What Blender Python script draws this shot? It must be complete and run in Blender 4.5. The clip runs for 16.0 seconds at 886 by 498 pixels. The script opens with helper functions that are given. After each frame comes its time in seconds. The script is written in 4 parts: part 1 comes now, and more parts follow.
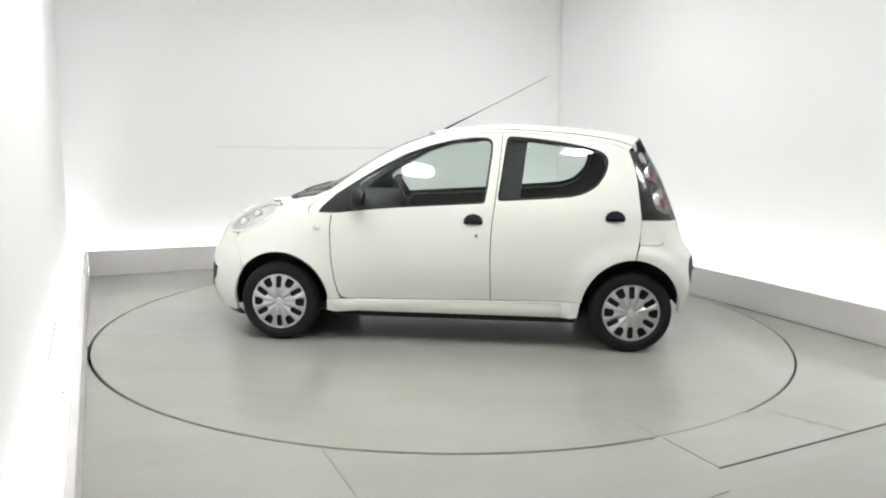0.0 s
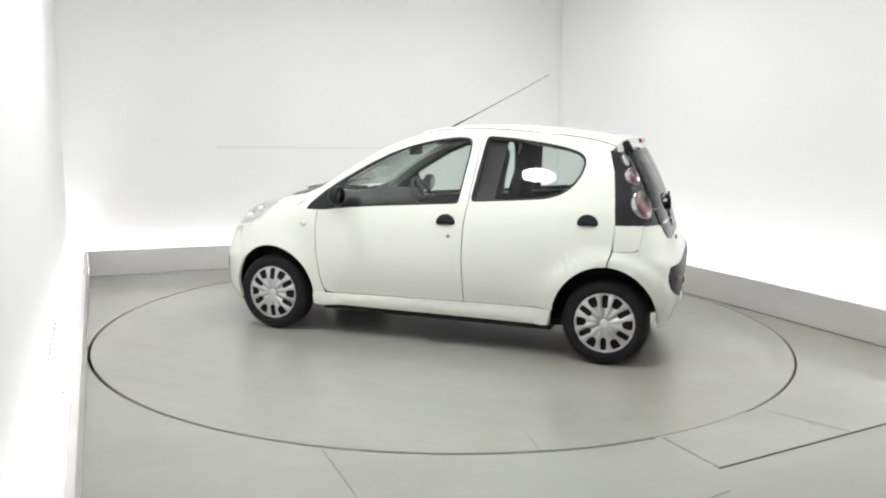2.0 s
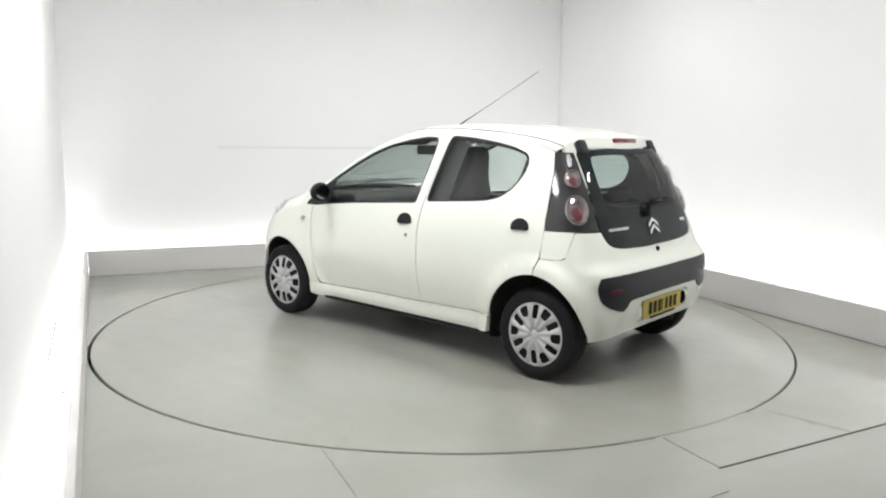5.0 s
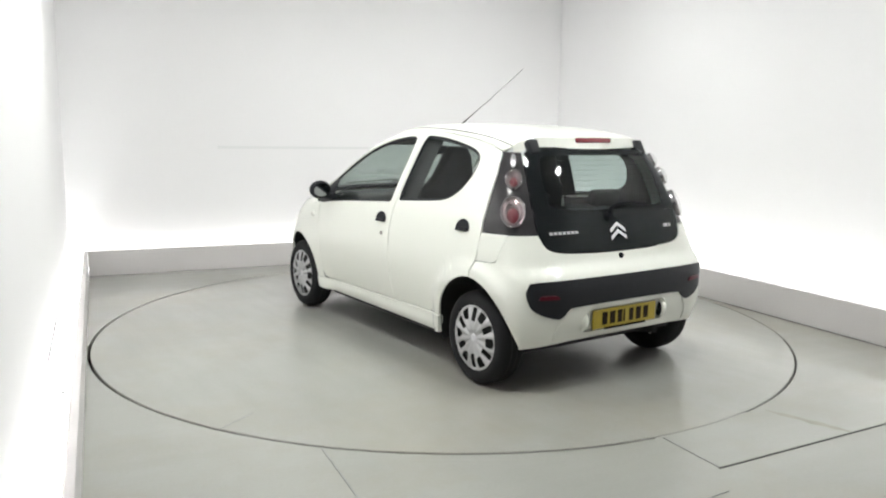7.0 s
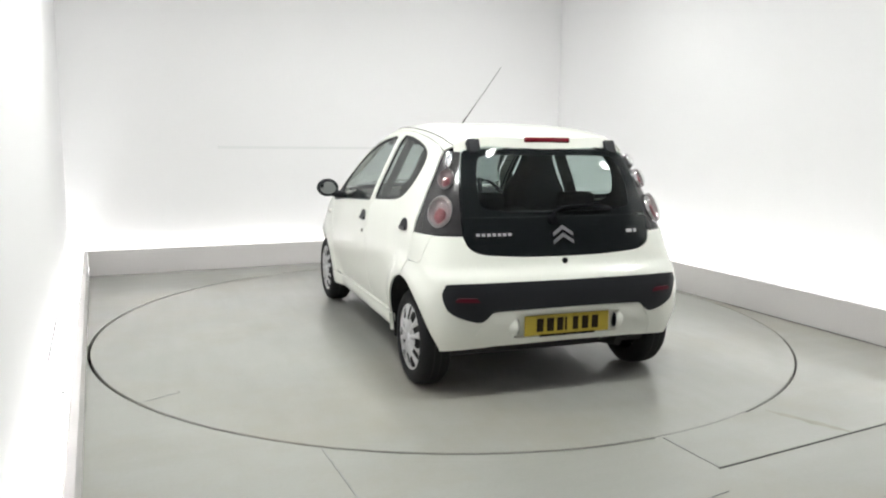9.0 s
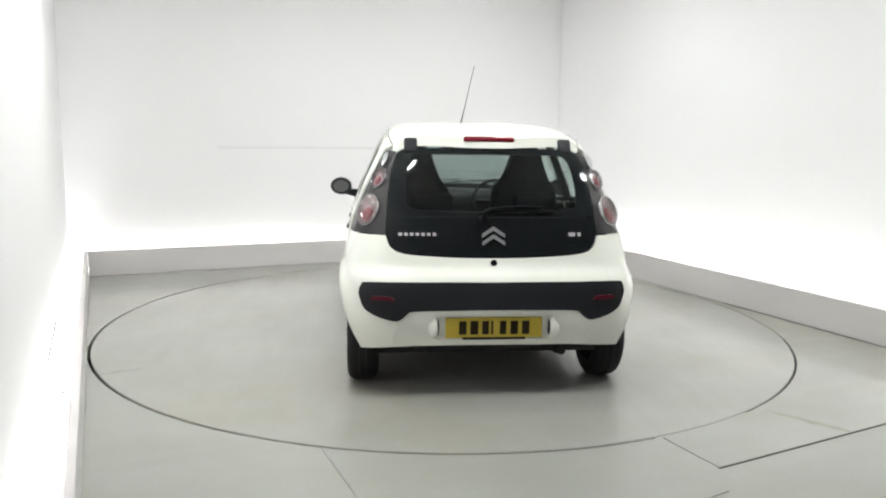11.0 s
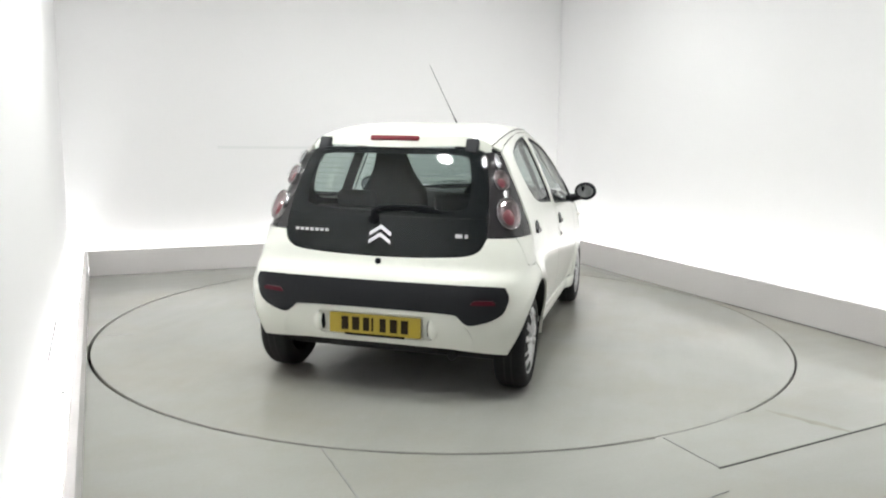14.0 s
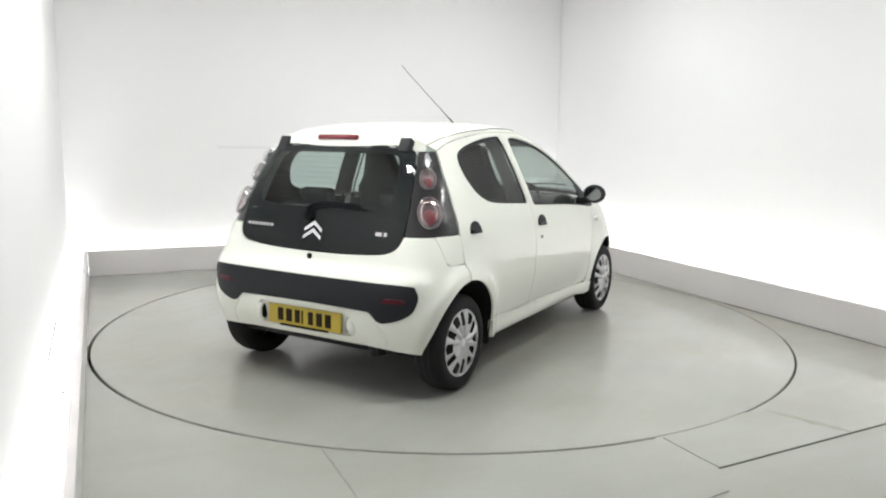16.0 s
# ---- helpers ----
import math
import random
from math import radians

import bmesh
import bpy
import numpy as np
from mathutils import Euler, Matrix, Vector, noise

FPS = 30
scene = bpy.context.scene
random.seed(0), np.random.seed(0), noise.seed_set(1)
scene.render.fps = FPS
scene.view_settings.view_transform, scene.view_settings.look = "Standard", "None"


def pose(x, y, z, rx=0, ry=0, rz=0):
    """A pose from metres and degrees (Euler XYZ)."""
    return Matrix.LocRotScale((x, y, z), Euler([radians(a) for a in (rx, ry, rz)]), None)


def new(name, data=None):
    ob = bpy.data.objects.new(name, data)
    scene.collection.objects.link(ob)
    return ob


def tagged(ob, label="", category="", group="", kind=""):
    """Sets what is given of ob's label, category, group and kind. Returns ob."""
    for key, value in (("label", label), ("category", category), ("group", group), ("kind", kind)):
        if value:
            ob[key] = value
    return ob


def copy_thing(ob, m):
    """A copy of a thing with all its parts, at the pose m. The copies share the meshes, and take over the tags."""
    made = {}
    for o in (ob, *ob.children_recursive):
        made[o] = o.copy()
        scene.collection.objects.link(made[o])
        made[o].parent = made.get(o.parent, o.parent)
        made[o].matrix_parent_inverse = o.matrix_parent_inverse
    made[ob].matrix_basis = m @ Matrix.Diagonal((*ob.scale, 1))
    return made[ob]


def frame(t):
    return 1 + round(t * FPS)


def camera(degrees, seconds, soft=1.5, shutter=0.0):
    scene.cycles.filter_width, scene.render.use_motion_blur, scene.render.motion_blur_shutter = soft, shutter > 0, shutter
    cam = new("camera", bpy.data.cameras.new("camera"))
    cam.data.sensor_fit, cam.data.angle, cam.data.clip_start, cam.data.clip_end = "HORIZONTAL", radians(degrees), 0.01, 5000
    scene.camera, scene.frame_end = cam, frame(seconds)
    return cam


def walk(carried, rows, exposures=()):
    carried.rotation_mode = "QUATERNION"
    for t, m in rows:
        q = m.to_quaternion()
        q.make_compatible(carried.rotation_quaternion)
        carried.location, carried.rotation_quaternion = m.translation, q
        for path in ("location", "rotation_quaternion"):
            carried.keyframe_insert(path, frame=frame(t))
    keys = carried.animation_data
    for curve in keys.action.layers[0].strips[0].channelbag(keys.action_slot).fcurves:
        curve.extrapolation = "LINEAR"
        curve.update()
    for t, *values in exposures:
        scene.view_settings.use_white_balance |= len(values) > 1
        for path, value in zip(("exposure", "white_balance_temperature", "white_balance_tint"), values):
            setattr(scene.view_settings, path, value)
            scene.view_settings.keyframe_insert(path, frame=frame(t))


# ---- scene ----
# Camera: stands still before the turntable.
LENS, CAM_HEIGHT = 60.5, 1.391
cam = camera(LENS, 16.0, soft=2.1)
CAM_POSE = (Matrix.Translation((0, -5.605, CAM_HEIGHT)) @ Euler((0, 0, radians(0.066))).to_matrix().to_4x4()
            @ Euler((radians(90 - 8.597), 0, 0)).to_matrix().to_4x4() @ Euler((0, 0, radians(0.809))).to_matrix().to_4x4())
walk(cam, [(0.0, CAM_POSE), (16.0, CAM_POSE)])

# ---- light ----
scene.view_settings.exposure = 0.0
world = bpy.data.worlds.new("world")
scene.world = world
world.use_nodes = True
world.node_tree.nodes["Background"].inputs[0].default_value = (0.9, 0.92, 1.0, 1)
world.node_tree.nodes["Background"].inputs[1].default_value = 0.02
STRIP_GLOW, LAMP_GLOW = 29.5, 116.0

# The studio stands turned against the camera; u runs along its far wall, v away from the camera.
STUDIO = radians(24.6)
ROOM = Matrix.Rotation(STUDIO, 4, "Z")
LEFT, RIGHT, BACK, FRONT, TALL = -2.445, 2.50, 2.785, -8.0, 3.3
WALL_L, WALL_R, WALL_B = -2.61, 2.86, 2.93
PLINTH = 0.24
TABLE_R = 2.425


# ---- materials ----
def material(name, colour, rough=0.5, metal=0.0, coat=0.0, grain=0.0, grain_size=40.0, bump=0.0, stain=0.0, stain_size=1.2, glow=0.0, spec=0.5, gloss_var=0.25, tint=None, wipe=0.0):
    """A surface with fine grain and larger stains of its own."""
    m = bpy.data.materials.new(name)
    m.use_nodes = True
    nt = m.node_tree
    b = nt.nodes["Principled BSDF"]
    b.inputs["Base Color"].default_value = (*colour, 1)
    b.inputs["Roughness"].default_value = rough
    b.inputs["Metallic"].default_value = metal
    b.inputs["Coat Weight"].default_value = coat
    b.inputs["Coat Roughness"].default_value = 0.07
    b.inputs["Specular IOR Level"].default_value = spec
    if glow:
        b.inputs["Emission Color"].default_value = (*colour, 1)
        b.inputs["Emission Strength"].default_value = glow
    if grain or stain or bump:
        tc = nt.nodes.new("ShaderNodeTexCoord")
        fine = nt.nodes.new("ShaderNodeTexNoise")
        fine.inputs["Scale"].default_value, fine.inputs["Detail"].default_value = grain_size, 5
        wide = nt.nodes.new("ShaderNodeTexNoise")
        wide.inputs["Scale"].default_value, wide.inputs["Detail"].default_value = stain_size, 4
        for n in (fine, wide):
            nt.links.new(tc.outputs["Object"], n.inputs["Vector"])
        add = nt.nodes.new("ShaderNodeMath")
        add.operation = "MULTIPLY_ADD"
        add.inputs[1].default_value, add.inputs[2].default_value = grain * 2, 1 - grain - stain
        nt.links.new(fine.outputs["Fac"], add.inputs[0])
        add2 = nt.nodes.new("ShaderNodeMath")
        add2.operation = "MULTIPLY_ADD"
        add2.inputs[1].default_value = stain * 2
        nt.links.new(wide.outputs["Fac"], add2.inputs[0])
        nt.links.new(add.outputs[0], add2.inputs[2])
        mul = nt.nodes.new("ShaderNodeVectorMath")
        mul.operation = "SCALE"
        mul.inputs[0].default_value = colour
        nt.links.new(add2.outputs[0], mul.inputs["Scale"])
        if tint:
            dirt = nt.nodes.new("ShaderNodeTexNoise")
            dirt.inputs["Scale"].default_value, dirt.inputs["Detail"].default_value = 0.55, 8
            dirt.inputs["Roughness"].default_value = 0.65
            nt.links.new(tc.outputs["Object"], dirt.inputs["Vector"])
            ramp = nt.nodes.new("ShaderNodeMapRange")
            ramp.inputs["From Min"].default_value, ramp.inputs["From Max"].default_value = 0.46, 0.78
            nt.links.new(dirt.outputs["Fac"], ramp.inputs["Value"])
            mix = nt.nodes.new("ShaderNodeMix")
            mix.data_type = "RGBA"
            mix.inputs[7].default_value = (*tint, 1)
            nt.links.new(ramp.outputs[0], mix.inputs[0])
            nt.links.new(mul.outputs[0], mix.inputs[6])
            nt.links.new(mix.outputs[2], b.inputs["Base Color"])
        else:
            nt.links.new(mul.outputs[0], b.inputs["Base Color"])
        rr = nt.nodes.new("ShaderNodeMath")
        rr.operation = "MULTIPLY_ADD"
        rr.inputs[1].default_value, rr.inputs[2].default_value = gloss_var * rough, rough * (1 - gloss_var / 2)
        nt.links.new(wide.outputs["Fac"], rr.inputs[0])
        nt.links.new(rr.outputs[0], b.inputs["Roughness"])
        if wipe:
            long = nt.nodes.new("ShaderNodeMapping")
            long.inputs["Scale"].default_value = (0.9, 6.0, 1.0)
            long.inputs["Rotation"].default_value = (0, 0, 0.5)
            smear = nt.nodes.new("ShaderNodeTexNoise")
            smear.inputs["Scale"].default_value, smear.inputs["Detail"].default_value = 1.6, 6
            nt.links.new(tc.outputs["Object"], long.inputs["Vector"])
            nt.links.new(long.outputs[0], smear.inputs["Vector"])
            ws = nt.nodes.new("ShaderNodeMath")
            ws.operation = "MULTIPLY_ADD"
            ws.inputs[1].default_value = 0.5 * wipe
            nt.links.new(smear.outputs["Fac"], ws.inputs[0])
            wr = nt.nodes.new("ShaderNodeMath")
            wr.operation = "SUBTRACT"
            wr.inputs[1].default_value = 0.25 * wipe
            nt.links.new(rr.outputs[0], wr.inputs[0])
            nt.links.new(wr.outputs[0], ws.inputs[2])
            nt.links.new(ws.outputs[0], b.inputs["Roughness"])
            wc = nt.nodes.new("ShaderNodeMath")
            wc.operation = "MULTIPLY_ADD"
            wc.inputs[1].default_value, wc.inputs[2].default_value = 0.5 * wipe, 1 - 0.25 * wipe
            nt.links.new(smear.outputs["Fac"], wc.inputs[0])
            lit = nt.nodes.new("ShaderNodeVectorMath")
            lit.operation = "SCALE"
            nt.links.new(b.inputs["Base Color"].links[0].from_socket, lit.inputs[0])
            nt.links.new(wc.outputs[0], lit.inputs["Scale"])
            nt.links.new(lit.outputs[0], b.inputs["Base Color"])
        if bump:
            bp = nt.nodes.new("ShaderNodeBump")
            bp.inputs["Strength"].default_value, bp.inputs["Distance"].default_value = bump, 0.002
            nt.links.new(fine.outputs["Fac"], bp.inputs["Height"])
            nt.links.new(bp.outputs[0], b.inputs["Normal"])
    return m


M_WALL = material("white_wall_paint", (0.80, 0.79, 0.795), 0.7, grain=0.01, grain_size=30, stain=0.05, stain_size=0.5, bump=0.05)
M_UNSEEN_WALL = material("dark_grey_unseen_wall", (0.05, 0.05, 0.055), 0.9, stain=0.02)
M_SEAM = material("wall_seam_paint", (0.73, 0.73, 0.73), 0.8)
M_CEIL = material("ceiling_paint", (0.72, 0.72, 0.73), 0.8, stain=0.02)
M_FLOOR = material("grey_floor_paint", (0.318, 0.317, 0.295), 0.23, grain=0.04, grain_size=60, stain=0.15, gloss_var=0.5, wipe=0.14, tint=(0.29, 0.268, 0.222), stain_size=0.8, bump=0.04)
M_TABLE = material("grey_turntable_paint", (0.318, 0.317, 0.295), 0.23, grain=0.04, grain_size=60, stain=0.15, gloss_var=0.5, wipe=0.14, tint=(0.29, 0.268, 0.222), stain_size=0.9, bump=0.04)
M_PLINTH = material("grey_plinth_paint", (0.60, 0.575, 0.57), 0.5, grain=0.03, grain_size=60, stain=0.06, stain_size=1.5, bump=0.05)
M_GAP = material("dark_gap", (0.006, 0.006, 0.006), 0.9, spec=0.1)
M_JOINT = material("dark_joint_filler", (0.06, 0.06, 0.055), 0.8, grain=0.2, grain_size=25)
M_SMUDGE = material("brown_scuff", (0.270, 0.258, 0.222), 0.24, grain=0.25, grain_size=9)
M_FAINT = material("worn_joint_filler", (0.22, 0.22, 0.21), 0.7, grain=0.3, grain_size=12)
M_FILL = material("grey_ring_filler", (0.26, 0.258, 0.24), 0.7, grain=0.2, grain_size=12)
M_TUBE = material("lit_tube", (0.98, 1.0, 0.99), 0.5, glow=STRIP_GLOW)
M_LAMP = material("lit_diffuser", (0.975, 1.0, 0.975), 0.5, glow=LAMP_GLOW)
M_METAL = material("white_metal", (0.75, 0.75, 0.75), 0.4, grain=0.02)


# ---- mesh helpers ----
def part(name, bm, mat, parent=None, label="", smooth=False):
    """Links a bmesh as one mesh object under a thing or a part."""
    me = bpy.data.meshes.new(name)
    bm.normal_update()
    bm.to_mesh(me)
    bm.free()
    me.materials.append(mat)
    if smooth:
        for p in me.polygons:
            p.use_smooth = True
    ob = new(name, me)
    if parent is not None:
        ob.parent = parent
    if label:
        ob["label"] = label
    return ob


def box(bm, x0, y0, z0, x1, y1, z1, bevel=0.0):
    r = bmesh.ops.create_cube(bm, size=1.0, matrix=Matrix.Translation(((x0 + x1) / 2, (y0 + y1) / 2, (z0 + z1) / 2))
                              @ Matrix.Diagonal((x1 - x0, y1 - y0, z1 - z0, 1)))
    if bevel:
        edges = {e for v in r["verts"] for e in v.link_edges}
        bmesh.ops.bevel(bm, geom=list(edges), offset=bevel, segments=2, affect="EDGES", profile=0.5)
    return bm


def boxed(*a, **k):
    return box(bmesh.new(), *a, **k)


def thing(name, label, category, group="", kind="", m=None):
    ob = new(name)
    ob.empty_display_size = 0.2
    tagged(ob, label, category, group, kind)
    if m is not None:
        ob.matrix_basis = m
    return ob


# ---- the studio ----
def studio_piece(name, bm, mat, label, category):
    ob = part(name, bm, mat)
    ob.matrix_basis = ROOM
    return tagged(ob, label, category, kind="structure")


def studio_floor():
    """A painted floor with a round hole for the turntable, joints let in as thin strips."""
    bm = bmesh.new()
    n = 128
    inner, low, outer = [], [], []
    for i in range(n):
        a = 2 * math.pi * i / n
        c, s = math.cos(a), math.sin(a)
        px, py = (TABLE_R + 0.013) * c - 0.006, (TABLE_R + 0.013) * s - 0.004
        inner.append(bm.verts.new((px, py, 0)))
        low.append(bm.verts.new((px, py, -0.09)))
        k = 9.5 / max(abs(c), abs(s))
        outer.append(bm.verts.new((k * c, k * s, 0)))
    for i in range(n):
        j = (i + 1) % n
        bm.faces.new((inner[i], outer[i], outer[j], inner[j]))
        bm.faces.new((low[i], inner[i], inner[j], low[j]))
    floor = studio_piece("floor", bm, M_FLOOR, "grey painted concrete floor, scuffed around the turntable", "floor")
    pit = bmesh.new()
    bmesh.ops.create_circle(pit, cap_ends=True, segments=64, radius=TABLE_R + 0.3, matrix=Matrix.Translation((0, 0, -0.09)))
    part("pit_bottom", pit, M_GAP, floor, "dark pit under the turntable")

    def joint(u0, v0, u1, v1, wide, mat):
        d = Vector((u1 - u0, v1 - v0, 0))
        m = Matrix.Translation(((u0 + u1) / 2, (v0 + v1) / 2, 0.001)) @ Matrix.Rotation(math.atan2(d.y, d.x), 4, "Z")
        b = boxed(-d.length / 2, -wide / 2, -0.004, d.length / 2, wide / 2, 0.002)
        b.transform(m)
        part("floor_joint", b, mat, floor, "thin joint between floor plates")

    joint(-1.478, -1.951, -1.476, -3.4, 0.007, M_FAINT)
    joint(0.022, -2.45, 0.026, -2.80, 0.006, M_FAINT)
    joint(0.022, -2.806, 2.44, -2.66, 0.009, M_JOINT)
    # a brown scuff across the plate, uneven along its edges
    rng = random.Random(4)
    scuff = bmesh.new()
    near, far = [], []
    for i in range(15):
        t = i / 14
        w = 0.026 * math.sin(math.pi * (0.06 + 0.88 * t)) * rng.uniform(0.55, 1.25)
        u, v = 0.76 + 0.16 * t, -2.36 - 0.40 * t
        near.append(scuff.verts.new((u + w, v + 0.3 * w, 0.0008)))
        far.append(scuff.verts.new((u - w * rng.uniform(0.6, 1.2), v - 0.3 * w, 0.0008)))
    for i in range(14):
        scuff.faces.new((far[i], near[i], near[i + 1], far[i + 1]))
    bmesh.ops.recalc_face_normals(scuff, faces=scuff.faces[:])
    part("floor_scuff", scuff, M_SMUDGE, floor, "brown scuff on the floor paint")
    joint(1.55, -2.60, 2.40, -2.50, 0.004, M_FAINT)
    joint(-0.62, -3.05, -0.10, -2.98, 0.006, M_FAINT)
    joint(2.36, 1.35, 2.488, -0.35, 0.007, M_FAINT)
    joint(2.488, -0.35, 2.490, -3.5, 0.012, M_JOINT)
    # strips added to fade the ring: they close a short stretch, and half fill the back
    for a0, a1, drop, mat in ((-90.3, -74.5, 0.0006, M_FLOOR), (-34.0, 118.0, 0.006, M_FILL)):
        fill = bmesh.new()
        rows = []
        n = max(8, int((a1 - a0) / 2.5))
        for i in range(n + 1):
            a = radians(a0 + (a1 - a0) * i / n)
            rows.append([fill.verts.new((k * math.cos(a), k * math.sin(a), h)) for k, h in ((TABLE_R + 0.0035, -0.02), (TABLE_R + 0.0035, -0.001 - drop), (TABLE_R + 0.0175, -drop))])
        for i in range(n):
            for j in range(2):
                fill.faces.new((rows[i][j], rows[i][j + 1], rows[i + 1][j + 1], rows[i + 1][j]))
        part("ring_filler", fill, mat, floor, "grey strip added to fade the ring gap")
    return floor


def turntable():
    root = thing("turntable", "large round grey painted turntable set flush into the floor", "turntable")
    bm = bmesh.new()
    n = 160
    top, edge, low = [], [], []
    for i in range(n):
        a = 2 * math.pi * i / n
        c, s = math.cos(a), math.sin(a)
        top.append(bm.verts.new(((TABLE_R - 0.004) * c, (TABLE_R - 0.004) * s, 0)))
        edge.append(bm.verts.new((TABLE_R * c, TABLE_R * s, -0.004)))
        low.append(bm.verts.new((TABLE_R * c, TABLE_R * s, -0.08)))
    bm.faces.new(top)
    for i in range(n):
        j = (i + 1) % n
        bm.faces.new((top[i], edge[i], edge[j], top[j]))
        bm.faces.new((edge[i], low[i], low[j], edge[j]))
    part("deck", bm, M_TABLE, root)
    a = radians(119.9)
    b = boxed(2.19, -0.003, -0.003, 2.42, 0.003, 0.0015)
    b.transform(Matrix.Rotation(a, 4, "Z"))
    part("deck_joint", b, M_FAINT, root, "thin joint in the turntable deck")
    return root


def studio_walls():
    t = 0.15
    studio_piece("wall_back", boxed(WALL_L - t, WALL_B, -0.1, WALL_R + t, WALL_B + t, TALL), M_WALL, "plain white painted studio wall washed by light from below", "wall")
    seam = boxed(-1.20, WALL_B - 0.003, 1.215, 1.9, WALL_B + 0.004, 1.240)
    part("wall_seam", seam, M_SEAM, bpy.data.objects["wall_back"], "faint seam between wall boards")
    studio_piece("wall_left", boxed(WALL_L - t, FRONT, -0.1, WALL_L, WALL_B - 0.003, TALL), M_WALL, "plain white painted studio wall washed by light from below", "wall")
    seam = boxed(WALL_L - 0.003, -0.80, 0.192, WALL_L + 0.004, 2.10, 0.208)
    part("wall_seam", seam, M_GAP, bpy.data.objects["wall_left"], "dark seam low on the wall")
    studio_piece("wall_right", boxed(WALL_R, FRONT, -0.1, WALL_R + t, WALL_B - 0.003, TALL), M_WALL, "plain white painted studio wall washed by light from below", "wall")
    # unseen wall behind the camera, coloured dark to keep reflections on the car dark
    studio_piece("wall_front", boxed(WALL_L - t, FRONT - t, -0.1, WALL_R + t, FRONT, TALL), M_UNSEEN_WALL, "unseen dark wall behind the camera, added to darken reflections", "wall")
    studio_piece("ceiling", boxed(WALL_L - t, FRONT - t, TALL, WALL_R + t, WALL_B + t, TALL + 0.12), M_CEIL, "plain white studio ceiling", "ceiling")


def plinths():
    """Low kerbs before the walls hide the light tubes."""
    th = 0.035
    studio_piece("plinth_back", boxed(LEFT, BACK, 0, RIGHT + th, BACK + th, PLINTH, bevel=0.004), M_PLINTH, "low grey painted kerb along the wall hiding light tubes", "plinth")
    studio_piece("plinth_left", boxed(LEFT - th, FRONT + 0.02, 0, LEFT - 0.001, BACK + th, PLINTH, bevel=0.004), M_PLINTH, "low grey painted kerb along the wall hiding light tubes", "plinth")
    studio_piece("plinth_right", boxed(RIGHT, FRONT + 0.02, 0, RIGHT + th, BACK - 0.002, PLINTH + 0.012, bevel=0.004), M_PLINTH, "low grey painted kerb along the wall hiding light tubes", "plinth")


def light_tube(length):
    """A lit tube with its two caps, along x, on a slim tray."""
    root = thing("light_tube", "lit white fluorescent tube behind the kerb", "light tube", "light tubes behind the kerbs")
    rot = Matrix.Rotation(math.pi / 2, 4, "Y")
    bm = bmesh.new()
    bmesh.ops.create_cone(bm, cap_ends=True, segments=12, radius1=0.019, radius2=0.019, depth=length - 0.06, matrix=Matrix.Translation((0, 0, 0.05)) @ rot)
    part("tube", bm, M_TUBE, root, smooth=False)
    for s in (-1, 1):
        bm = bmesh.new()
        bmesh.ops.create_cone(bm, cap_ends=True, segments=12, radius1=0.02, radius2=0.02, depth=0.028, matrix=Matrix.Translation((s * (length / 2 - 0.016), 0, 0.05)) @ rot)
        part("end_cap", bm, M_METAL, root)
    part("tray", boxed(-length / 2, -0.03, 0, length / 2, 0.03, 0.025, bevel=0.003), M_METAL, root)
    return root


def light_tubes():
    first = light_tube(1.22)
    spots = []
    for i in range(4):
        spots.append((-1.93 + 1.26 * i, (BACK + 0.035 + WALL_B) / 2, 0))
    for i in range(8):
        spots.append(((LEFT - 0.035 + WALL_L) / 2, 2.2 - 1.26 * i, 90))
    for i in range(5):
        spots.append((RIGHT + 0.16, 2.1 - 1.26 * i, 90))
    for k, (u, v, turn) in enumerate(spots):
        m = ROOM @ pose(u, v, 0.0, 0, 0, turn)
        if k == 0:
            first.matrix_basis = m
        else:
            copy_thing(first, m)


def ceiling_lamp():
    root = thing("ceiling_lamp", "round white studio ceiling lamp, lit", "lamp", "studio ceiling lamps")
    bm = bmesh.new()
    bmesh.ops.create_cone(bm, cap_ends=True, segments=40, radius1=0.19, radius2=0.15, depth=0.10, matrix=Matrix.Translation((0, 0, 0.06)))
    part("housing", bm, M_METAL, root, "white metal housing")
    bm = bmesh.new()
    bmesh.ops.create_cone(bm, cap_ends=True, segments=40, radius1=0.165, radius2=0.165, depth=0.012, matrix=Matrix.Translation((0, 0, 0.002)))
    part("diffuser", bm, M_LAMP, root, "glowing round diffuser")
    return root


def ceiling_lamps():
    first = ceiling_lamp()
    # four placed from their reflections; the last two added to brighten roof and walls
    spots = [(-1.70, -2.05), (-0.03, -2.35), (2.12, -2.8), (-1.9, -0.28), (-0.1, 0.35), (1.15, 0.7)]
    for k, (u, v) in enumerate(spots):
        m = ROOM @ pose(u, v, TALL - 0.112)
        if k == 0:
            first.matrix_basis = m
        else:
            copy_thing(first, m)


studio_floor()
studio_walls()
plinths()
light_tubes()
ceiling_lamps()
table = turntable()


# ---- the car ----
# x runs forward from the middle of the wheelbase, y to the car's own left, z up.
M_PAINT = material("white_car_paint", (0.80, 0.81, 0.742), 0.35, coat=0.75, stain=0.006, stain_size=3)
M_TRIM = material("black_textured_plastic", (0.016, 0.017, 0.020), 0.5, grain=0.1, grain_size=300, bump=0.15, spec=0.22)
M_GLOSS = material("gloss_black", (0.006, 0.006, 0.009), 0.10, spec=0.32)
M_CABIN = material("dark_grey_cabin_plastic", (0.013, 0.0135, 0.015), 0.65, grain=0.1, grain_size=200)
M_CLOTH = material("charcoal_seat_cloth", (0.014, 0.015, 0.018), 0.9, grain=0.15, grain_size=30)
